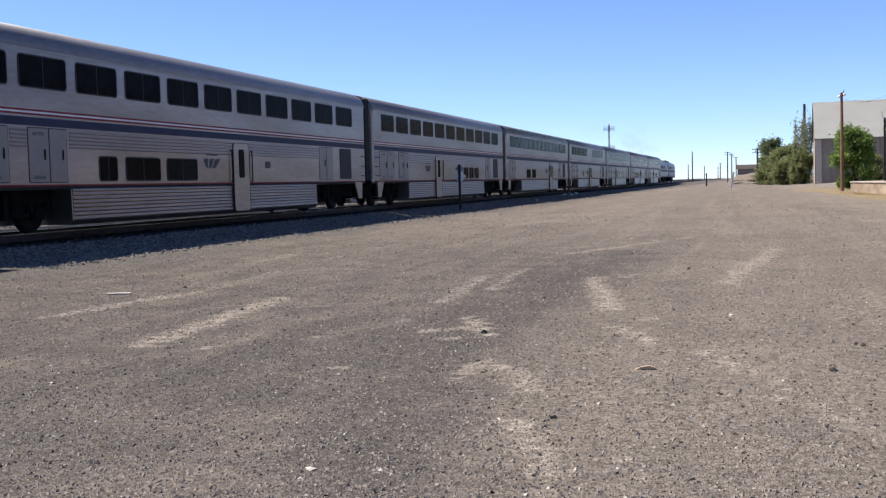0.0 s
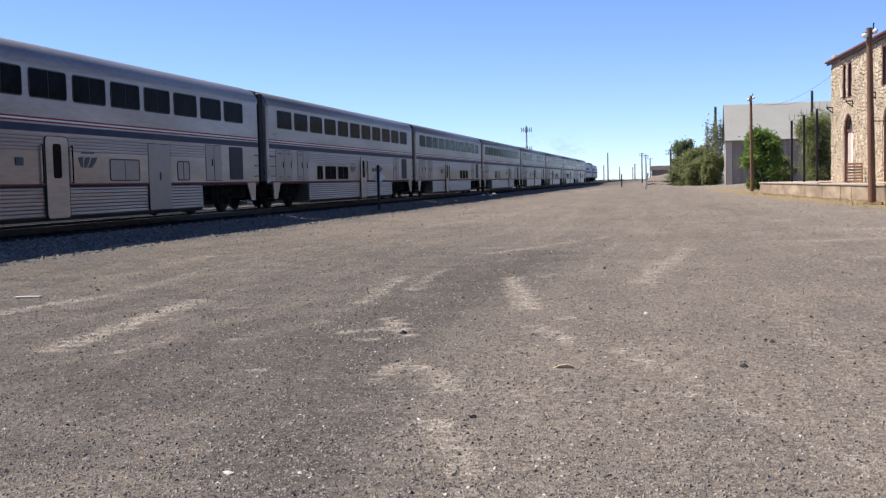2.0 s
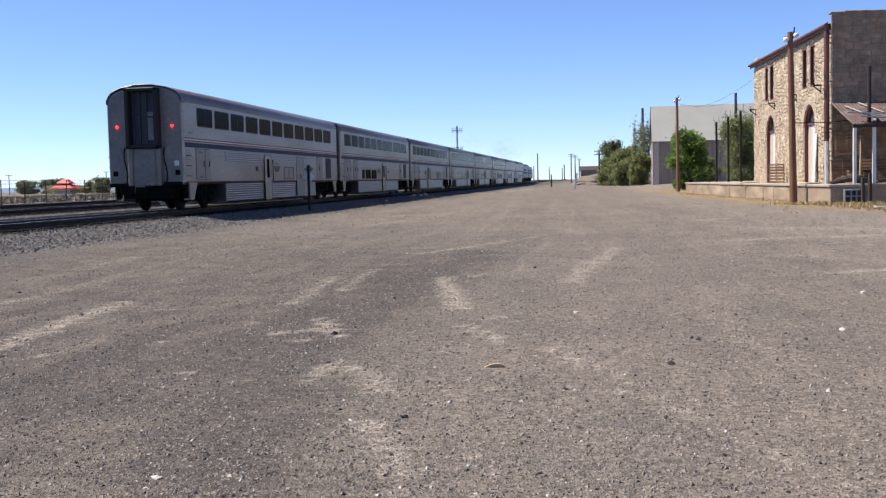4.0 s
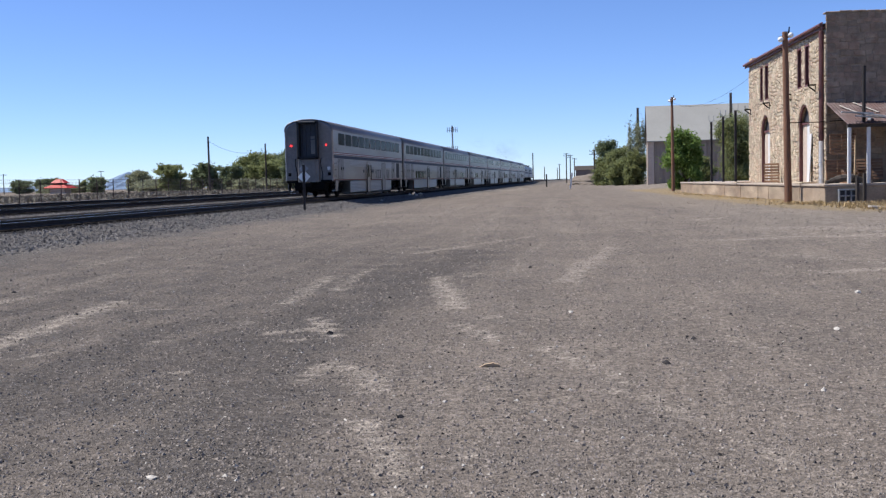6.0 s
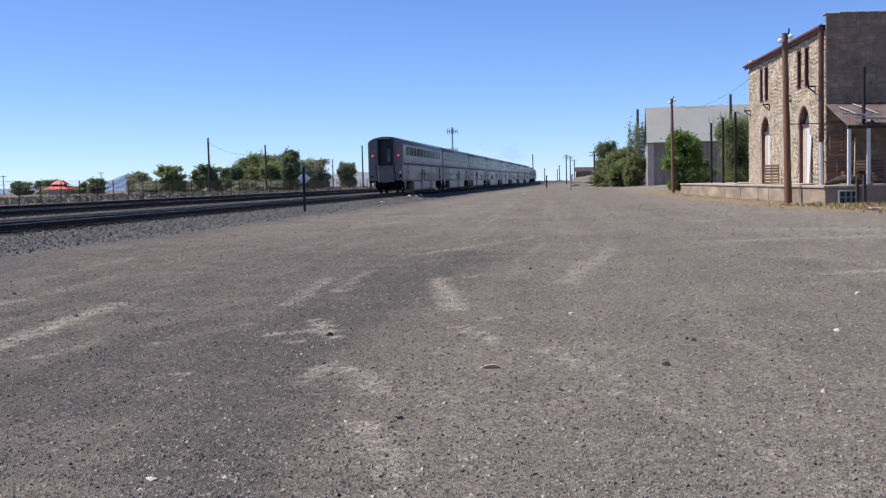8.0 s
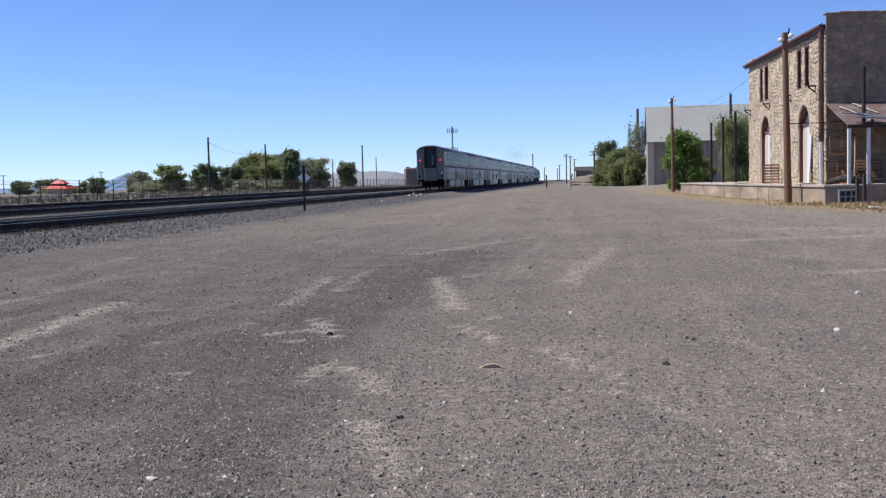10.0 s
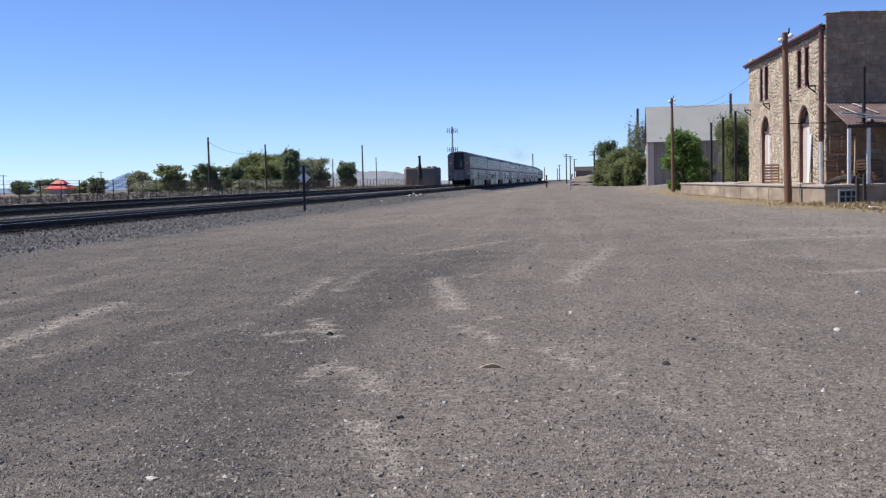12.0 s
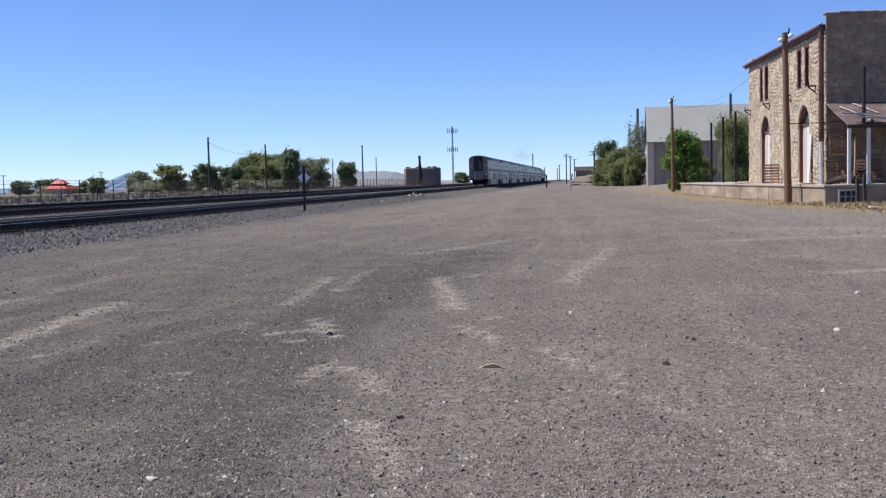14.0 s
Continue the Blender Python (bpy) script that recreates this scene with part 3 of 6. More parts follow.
def flutes(y0, y1, z0, z1, n, x, depth=.013):
    bm = bmesh.new()
    pts = [(x - .02, z0)]
    step = (z1 - z0) / n
    for i in range(n):
        for f, d in ((0.05, 0), (0.22, .8), (0.42, 1), (0.62, .8), (0.80, 0)):
            pts.append((x + depth * d, z0 + (i + f) * step))
    pts.append((x - .02, z1))
    extrude_profile(bm, [[(px, y, pz) for px, pz in pts] for y in (y0, y1)])
    return bm


def plate(y0, y1, z0, z1, x, t=.012, r=.03):
    bm = bmesh.new()
    slab(bm, rounded(y0, y1, z0, z1, r, 3), x - .02, x + t)
    return bm


def wheelset_bm():
    bm = bmesh.new()
    for s in (-1, 1):
        lathe(bm, [(s * .82, .30), (s * .82, .44), (s * .80, .455), (s * .70, .465), (s * .69, .49), (s * .67, .49), (s * .66, .38), (s * .70, .33), (s * .70, .16), (s * .66, .10)], n=24)
    tube(bm, (-1.05, 0, 0), (1.05, 0, 0), .08, n=10)
    return bm


def bogie_on(car, yc, base=2.6):
    def frame_bm():
        bm = bmesh.new()
        for s in (-1, 1):
            for y in (-base / 2, base / 2):
                bbox(bm, s * 1.0 - .09, s * 1.0 + .09, y - .17, y + .17, .32, .62, .03)
                for dy in (-.3, .3):
                    tube(bm, (s * 1.0, y + dy, .50), (s * 1.0, y + dy, .80), .09, n=10)
            bbox(bm, s * 1.0 - .07, s * 1.0 + .07, -base / 2 - .35, base / 2 + .35, .70, .86, .03)
            bbox(bm, s * 1.0 - .06, s * 1.0 + .06, -base / 2 + .35, base / 2 - .35, .36, .50, .03)
            tube(bm, (s * 1.08, -.35, .45), (s * 1.08, -.35, .95), .14, n=12)
            tube(bm, (s * 1.08, .35, .45), (s * 1.08, .35, .95), .14, n=12)
            box(bm, s * 1.16 - .02, s * 1.16 + .02, -.08, .08, .35, .95)
        bbox(bm, -1.05, 1.05, -.25, .25, .55, .95, .03)
        return bm
    bg = part("bogie", shared(("bogie", base), frame_bm, BLACK_STEEL), BLACK_STEEL, car, "black four-wheel bogie", pose(0, yc, 0))
    for y in (-base / 2, base / 2):
        WHEELS.append(part("wheelset", shared(("wheelset",), wheelset_bm, WHEEL_STEEL, True), WHEEL_STEEL, bg, m=pose(0, y, .49)))
    return bg


WHEELS = []


def shell_bm(b0=B0):
    bm = bmesh.new()
    def sec(y, k):
        half = SIDE_P + [(x - .02, z - .02) for x, z in ROOF_P]
        half = [(x - k if x > .4 else x, z - (k if z > 4.3 else 0)) for x, z in half]
        return [(x, y, z) for x, z in half] + [(-x, y, z) for x, z in half[-2::-1]]
    extrude_profile(bm, [sec(b0, .09), sec(b0 + .03, .04), sec(b0 + .09, 0), sec(B1 - .09, 0), sec(B1 - .03, .04), sec(B1, .09)])
    return bm


def roof_bm(b0=B0):
    bm = bmesh.new()
    outer = ROOF_P + [(-x, z) for x, z in ROOF_P[-2::-1]]
    inner = [(x * .985, z - .03) for x, z in outer[::-1]]
    extrude_profile(bm, [[(x, y, z) for x, z in outer + inner] for y in (b0 - .015, B1 + .015)])
    return bm


def stripe_bm(z0, z1, y0=B0 + .1, y1=B1 - .1, x=HW):
    bm = bmesh.new()
    box(bm, x - .01, x + .004, y0, y1, z0, z1)
    return bm


def skirt_bm(y0, y1):
    bm = bmesh.new()
    pts = [(-1.50, 1.04), (-1.52, .28), (-1.44, .17), (1.44, .17), (1.52, .28), (1.50, 1.04)]
    extrude_profile(bm, [[(x, y, z) for x, z in pts] for y in (y0, y1)])
    return bm


def end_frame_bm():
    bm = bmesh.new()
    ox, oz0, oz1 = .66, 2.45, 4.76
    for x0, x1 in ((-ox, -ox + .16), (ox - .16, ox)):
        bbox(bm, x0, x1, -.03, B0 + .02, oz0, oz1, .03)
    bbox(bm, -ox, ox, -.03, B0 + .02, oz1 - .14, oz1, .03)
    bbox(bm, -ox, ox, -.03, B0 + .02, oz0, oz0 + .14, .03)
    return bm


def end_door_bm():
    bm = bmesh.new()
    box(bm, -.52, .52, B0 - .02, B0 + .02, 2.58, 4.62)
    for x in (-.40, -.16, .12):
        bbox(bm, x - .03, x + .03, B0 - .09, B0, 2.6, 4.6, .008)
    bbox(bm, -.40, .42, B0 - .10, B0, 3.62, 3.68, .008)
    return bm


def end_notice_bm():
    bm = bmesh.new()
    bbox(bm, .10, .44, B0 - .06, B0 - .03, 2.75, 3.85, .008)
    return bm


def end_plate_bm():
    bm = bmesh.new()
    half = [(1.42, 1.12), (1.47, 1.2), (1.47, 4.2)] + [(x - .11, z - .12) for x, z in ROOF_P[1:]]
    pts = [(x, z) for x, z in half if x >= 0] + [(-x, z) for x, z in half[::-1] if x > 0]
    extrude_profile(bm, [[(x, y, z) for x, z in pts] for y in (B0 - .012, B0 + .01)])
    return bm


def end_low_bm():
    bm = bmesh.new()
    bbox(bm, -.66, .66, .14, B0 + .05, 1.0, 2.44, .03)
    for x in (-.45, .45):
        box(bm, x - .02, x + .02, .07, .11, 1.05, 2.48)
    return bm


def coupler_bm():
    bm = bmesh.new()
    bbox(bm, -.16, .16, -.28, 1.2, .72, .98, .04)
    bbox(bm, -.24, .24, -.30, -.05, .68, 1.02, .06)
    for s in (-1, 1):
        bbox(bm, s * 1.1 - .35, s * 1.1 + .35, .15, .50, .98, 1.14, .03)
        for k in range(8):
            a0, a1 = math.pi * k / 8, math.pi * (k + 1) / 8
            tube(bm, (s * (.75 + .28 * math.cos(a0)), .18, 1.05 - .42 * math.sin(a0)), (s * (.75 + .28 * math.cos(a1)), .18, 1.05 - .42 * math.sin(a1)), .035, n=6)
    return bm


def apron_bm():
    """The body side carried down beside the coupler, cut back on a slant towards the wheels."""
    bm = bmesh.new()
    slab(bm, [(B0 + .42, 1.11), (B0 + 1.30, 1.11), (B0 + .98, .58), (B0 + .88, .42), (B0 + .50, .42)], HW - .06, HW - .002)
    box(bm, 1.25, HW - .07, B0 + .55, B0 + .9, .42, .47)
    return bm


# Black ribbed blocks added as the shade in the gap between cars.
def gap_shade_bm():
    bm = bmesh.new()
    for k in range(3):
        y = .005 + .125 * k
        bbox(bm, -1.36, 1.36, y, y + .115, 1.12, 4.66, .04)
    return bm


def louvre_bm():
    bm = bmesh.new()
    for k in range(3):
        box(bm, HW + .008, HW + .016, -.20, .20, .028 * k, .028 * k + .016)
    return bm


def door_on(car, yc, side, w=1.0):
    def leaf():
        bm = bmesh.new()
        ring(bm, rounded(-w / 2, w / 2, .24, 2.36, .12), rounded(-.20, .20, 1.28, 2.18, .08), HW - .03, HW + .022)
        return bm
    def glass():
        bm = bmesh.new()
        slab(bm, rounded(-.23, .23, 1.25, 2.21, .06), HW - .03, HW + .010)
        return bm
    def seal():
        bm = bmesh.new()
        ring(bm, rounded(-w / 2 - .018, w / 2 + .018, .225, 2.38, .13), rounded(-w / 2, w / 2, .24, 2.36, .12), HW - .03, HW + .026)
        return bm
    def rail():
        bm = bmesh.new()
        tube(bm, (HW + .05, 0, 1.15), (HW + .05, 0, 2.15), .022, n=6)
        for z in (1.17, 2.13):
            tube(bm, (HW - .02, 0, z), (HW + .05, 0, z), .018, n=6)
        return bm
    d = part("door", shared(("door", w), leaf, STEEL), STEEL, car, "steel boarding door with a tall narrow window", place(yc, side))
    part("door_pane", shared(("door_pane",), glass, TINTED), TINTED, d)
    part("door_seal", shared(("door_seal", w), seal, RUBBER), RUBBER, d)
    for y in (-w / 2 - .16, w / 2 + .16):
        part("grab_rail", shared(("grab_rail",), rail, BLACK_STEEL), BLACK_STEEL, d, "black grab rail", pose(0, y, 0))


def panel_on(car, y0, y1, z0, z1, side, material=None, name="locker_door", label="", handle=False, t=.012):
    w = round(y1 - y0, 2)
    p = part(name, shared((name, w, z0, z1, (material or PANEL_GREY).name), lambda: plate(-w / 2, w / 2, z0, z1, HW, t), material or PANEL_GREY), None, car, label, place((y0 + y1) / 2, side))
    def edge():
        bm = bmesh.new()
        ring(bm, rounded(-w / 2 - .02, w / 2 + .02, z0 - .02, z1 + .02, .04, 3), rounded(-w / 2, w / 2, z0, z1, .03, 3), HW - .02, HW + .006)
        return bm
    part("panel_seam", shared(("panel_seam", w, z0, z1), edge, RUBBER), RUBBER, p)
    if handle:
        def hb():
            bm = bmesh.new()
            bbox(bm, HW + .01, HW + .035, -.016, .016, 0, .24, .006)
            return bm
        part("handle", shared(("handle",), hb, BLACK_STEEL), BLACK_STEEL, p, "black latch handle", pose(0, w / 2 - .15 if w < 1 else 0, (z0 + z1) / 2 - .1))
    return p


def arrow_logo_bm():
    """Three dark bands that spread from a point, under a small bar."""
    bm = bmesh.new()
    for t0, t1, c0, c1 in ((-.48, -.22, -.30, -.24), (-.14, .14, -.20, -.06), (.22, .52, .0, .2)):
        left = [(t0 + (c0 - t0) * u ** 1.5, 1.84 - .27 * u) for u in (0, .25, .5, .75, 1)]
        right = [(t1 + (c1 - t1) * u ** 1.5, 1.84 - .27 * u + .03 * (1 - u)) for u in (0, .25, .5, .75, 1)]
        slab(bm, left + right[::-1], HW - .01, HW + .005)
    box(bm, HW - .01, HW + .005, -.30, .36, 1.95, 1.99)
    return bm


def passenger_car(label, uppers, lower_windows, doors, lockers, extras=(), lounge=False, tail=False, upper_w=1.70, wide_doors=()):
    car = thing("passenger_car", label, "passenger car", group="cars of the train")
    b0 = B0 + (.3 if tail else 0)
    part("body", shared(("body", b0), lambda: shell_bm(b0), STEEL), STEEL, car)
    part("roof", shared(("roof", b0), lambda: roof_bm(b0), ROOF_STEEL, True), ROOF_STEEL, car, "blue-grey weathered steel roof")
    part("skirt", shared(("skirt",), lambda: skirt_bm(5.25, 20.05), STEEL), STEEL, car)
    for s in (1, -1):
        mid = (b0 + B1) / 2
        L2 = (B1 - b0) / 2 - .1
        part("drip_rail", shared(("drip_rail", b0), lambda: plate(-L2, L2, 4.17, 4.21, HW, .02, .01), STEEL), STEEL, car, m=place(mid, s))
        for z0, z1 in ((2.80, 2.84), (2.71, 2.75)):
            part("red_stripe", shared(("red_stripe", z0, b0), lambda: stripe_bm(z0, z1, -L2, L2), RED_PAINT), RED_PAINT, car, "thin red painted stripe", place(mid, s))
        part("blue_stripe", shared(("blue_stripe", b0), lambda: stripe_bm(2.47, 2.66, -L2, L2), BLUE_PAINT), BLUE_PAINT, car, "broad dark blue painted stripe", place(mid, s))
        part("white_stripe", shared(("white_stripe", b0), lambda: stripe_bm(2.755, 2.795, -L2, L2), WHITE_PAINT), WHITE_PAINT, car, "thin white painted stripe", place(mid, s))
        cuts = sorted([(y - w / 2 - .05, y + w / 2 + .05) for y, w in doors] + [(a - .04, c + .04) for a, c in wide_doors])
        spans, y = [], b0 + .12
        for a, c in cuts:
            spans.append((y, a))
            y = c
        spans.append((y, B1 - .12))
        for a, c in spans:
            part("low_stripe", shared(("low_stripe", a, c), lambda: stripe_bm(1.10, 1.14, -(c - a) / 2, (c - a) / 2), RED_PAINT), RED_PAINT, car, m=place((a + c) / 2, s))
            a2, c2 = max(a, 5.3), min(c, 20.0)
            if c2 - a2 > .3:
                part("fluted_panel", shared(("fluted_low", round(c2 - a2, 2)), lambda: flutes(-(c2 - a2) / 2, (c2 - a2) / 2, .27, 1.05, 8, 1.515), STEEL_FLUTE), STEEL_FLUTE, car, m=place((a2 + c2) / 2, s))
            a3, c3 = max(a, 5.2), min(c, 21.5)
            if c3 - a3 > .3:
                part("fluted_panel", shared(("fluted_high", round(c3 - a3, 2)), lambda: flutes(-(c3 - a3) / 2, (c3 - a3) / 2, 1.98, 2.42, 5, HW - .004, .016), STEEL_FLUTE), STEEL_FLUTE, car, m=place((a3 + c3) / 2, s))
        for yc in uppers:
            window_on(car, yc, upper_w, 3.32, 4.07, s, mull=not lounge)
        if lounge:
            for yc in uppers:
                window_on(car, yc, upper_w, 4.25, 4.58, s, mull=False, x=1.50)
        for yc, w, *blind in lower_windows:
            window_on(car, yc, w, 1.20, 1.84, s, material=PANEL_GREY if blind else None)
        for yc, w in doors:
            door_on(car, yc, s, w)
        for a, c in wide_doors:
            panel_on(car, a, c, .30, 2.34, s, PANEL_GREY, "service_door", "wide grey service door", True)
        for a, c in lockers:
            p = panel_on(car, a, c, 1.20, 2.42, s, PANEL_GREY, "locker_door", "", True)
            if c - a > .65:
                for z in (1.27, 2.26):
                    part("louvre", shared(("louvre",), louvre_bm, DARK_GRILL), DARK_GRILL, p, m=pose(0, 0, z))
        for a, c in ((b0 + .14, b0 + .60), (3.12, 3.66)):
            part("fluted_panel", shared(("fluted_short", round(c - a, 2)), lambda: flutes(-(c - a) / 2, (c - a) / 2, 1.98, 2.42, 5, HW - .004, .016), STEEL_FLUTE), STEEL_FLUTE, car, m=place((a + c) / 2, s))
        panel_on(car, 22.35, 23.55, 1.24, 2.40, s, VENT_DARK, "vent_grille", "dark ventilation grille")
        for a, c in ((20.3, 20.95), (21.0, 21.6)):
            panel_on(car, a, c, 1.20, 2.42, s, PANEL_GREY, "locker_door", "", a < 20.5)
        for m in (pose(0, b0 - B0, 0), Matrix.Translation((0, B0 + B1, 0)) @ LEFT):
            side = m if s > 0 else m @ Matrix.Diagonal((-1, 1, 1, 1))
            part("end_apron", shared(("end_apron",), apron_bm, STEEL), STEEL, car, m=side)
        for e in (b0 + .35, B1 - .35):
            def rung():
                bm = bmesh.new()
                tube(bm, (HW + .06, -.18, 0), (HW + .06, .18, 0), .015, n=6)
                for y in (-.18, .18):
                    tube(bm, (HW - .02, y, 0), (HW + .06, y, 0), .012, n=5)
                return bm
            for z in (1.35, 1.75, 2.15):
                part("ladder_rung", shared(("rung",), rung, BLACK_STEEL), BLACK_STEEL, car, m=place(e, s, z))
        part("emblem", shared(("emblem",), arrow_logo_bm, DARK_GRILL), DARK_GRILL, car, "dark blue swoosh emblem", place((doors[0][0] if doors else 12) - 1.9, s) if not tail else place(doors[0][0] + 1.5, s))
        def bars():
            bm = bmesh.new()
            for k in range(4):
                box(bm, HW - .01, HW + .004, -.2 + .11 * k, -.12 + .11 * k, 2.98, 3.10)
            return bm
        part("number_bars", shared(("number_bars",), bars, PANEL_GREY), PANEL_GREY, car, m=place(b0 + .75, s))
        for a, w, z0, z1 in extras:
            panel_on(car, a, a + w, z0, z1, s, DARK_GRILL, "small_hatch", "small dark hatch", t=.016)
    for m in (pose(0, b0 - B0, 0), Matrix.Translation((0, B0 + B1, 0)) @ LEFT):
        # added shade filler, left out at the open tail end
        if not (tail and m.translation.y < 1):
            part("gap_shade", shared(("gap_shade",), gap_shade_bm, RUBBER), RUBBER, car, "black folded gangway bellows", m)
        e = part("end_gangway", shared(("end_gangway",), end_frame_bm, RUBBER), RUBBER, car, "black rubber gangway frame", m)
        part("end_door", shared(("end_door",), end_door_bm, DARK_GRILL), DARK_GRILL, e, "dark end door with fittings")
        part("notice", shared(("notice",), end_notice_bm, STEEL_END), STEEL_END, e, "pale grey door panel")
        part("end_plate", shared(("end_plate",), end_plate_bm, STEEL_END), STEEL_END, car, "dull dusty end plate", m)
        part("end_panel", shared(("end_panel",), end_low_bm, STEEL_END), STEEL_END, car, "dull steel end panel", m)
        part("coupler", shared(("coupler",), coupler_bm, BLACK_STEEL), BLACK_STEEL, car, "black coupler with hoses", m)
        def marker():
            bm = bmesh.new()
            bbox(bm, -.09, .09, B0 - .06, B0 + .02, -.10, .10, .015)
            return bm
        for x, z, mt in ((-1.25, 1.50, BLACK_STEEL), (1.28, 1.50, BLACK_STEEL), (1.25, 1.85, WHITE_PAINT)):
            part("end_box", shared(("end_box", mt.name), marker, mt), mt, car, "", m @ pose(x, 0, z))
        def pipe():
            bm = bmesh.new()
            for k in range(6):
                tube(bm, (.06 * math.sin(k), B0 - .04, 1.05 + .24 * k), (.06 * math.sin(k + 1), B0 - .04, 1.05 + .24 * (k + 1)), .022, n=6)
            return bm
        for x in (-.82, .80):
            part("end_cable", shared(("end_cable",), pipe, BLACK_STEEL), BLACK_STEEL, car, "black hanging cable", m @ pose(x, 0, 0))
        for x in (-1.12, 1.12):
            def lamp():
                bm = bmesh.new()
                lathe(bm, [(B0 - .065, .025), (B0 - .06, .05), (B0 + .06, .06)], "y", 14)
                return bm
            part("tail_lamp", shared(("tail_lamp", tail and m.translation.y < 1), lamp, TAIL_RED if tail and m.translation.y < 1 else RUBBER, True), None, car, "glowing red tail lamp" if tail and m.translation.y < 1 else "", m @ pose(x, 0, 3.29))
    # Black backing added so that the bogie openings look dark.
    def under():
        bm = bmesh.new()
        bbox(bm, -.95, .95, .55, 25.2, .50, 1.04, .03)
        return bm
    part("underframe_fill", shared(("underframe_fill",), under, BLACK_STEEL), BLACK_STEEL, car, "black underframe")
    bogie_on(car, 3.35)
    bogie_on(car, 22.0)
    for y0, y1, z in ((7, 9.5, .2), (11, 13, .22), (14, 17, .18)):
        bm = bmesh.new()
        bbox(bm, -1.2, 1.2, y0, y1, z, .35, .03)
        part("underfloor_box", bm, BLACK_STEEL, car)
    return car


COACH_UP = [2.95 + 1.99 * k for k in range(11)]
COACH_2 = [2.28 + 2.065 * k for k in range(11)]
LOCK = [(1.10, 2.08), (2.12, 3.04), (3.72, 4.42), (4.46, 5.08)]
CARS = [
    passenger_car("stainless steel double-deck coach with lit red tail lamps", COACH_UP, [(14.7, 1.75, 1), (18.55, .9, 1)], [(11.15, 1.05)], [(1.85, 2.8), (2.85, 3.4)], [(9.35, .32, 1.62, 1.78)], tail=True, wide_doors=[(16.15, 17.6)]),
    passenger_car("stainless steel double-deck coach with three lower windows", COACH_2, [(6.75, .8), (8.35, 1.68), (10.35, 1.68)], [(13.95, 1.05)], LOCK, [(15.7, .36, 1.62, 1.80)]),
    passenger_car("stainless steel double-deck coach with blank lower side", COACH_2, [(15.7, 1.0), (16.9, 1.0), (18.1, 1.0)], [(10.2, 1.05)], LOCK, [(8.2, .4, 1.6, 1.8)]),
    passenger_car("stainless steel lounge car with tall upper windows", [2.2 + 1.62 * k for k in range(14)], [(7.6, 1.4), (9.6, 1.4)], [(16.6, 1.05)], LOCK[:2], lounge=True, upper_w=1.42),
    passenger_car("stainless steel dining car with two window groups", [2.2 + 1.62 * k for k in range(6)] + [15.6 + 1.62 * k for k in range(5)], [], [(13.0, 1.05)], LOCK, [(8, .6, 1.4, 1.8)], upper_w=1.42),
    passenger_car("stainless steel sleeping car with a long row of windows", [2.3 + 1.72 * k for k in range(13)], [(12.6, 1.2), (14.4, 1.2), (16.2, 1.2)], [(9.0, 1.05)], LOCK, upper_w=1.58),
    passenger_car("stainless steel double-deck sleeping car", COACH_2, [(6.25, 1.2), (7.95, 1.2), (9.75, 1.2)], [(13.3, 1.05)], LOCK),
    passenger_car("stainless steel double-deck car next to the engines", COACH_2, [(14.6, 1.2), (16.6, 1.2)], [(10.2, 1.05)], LOCK)]


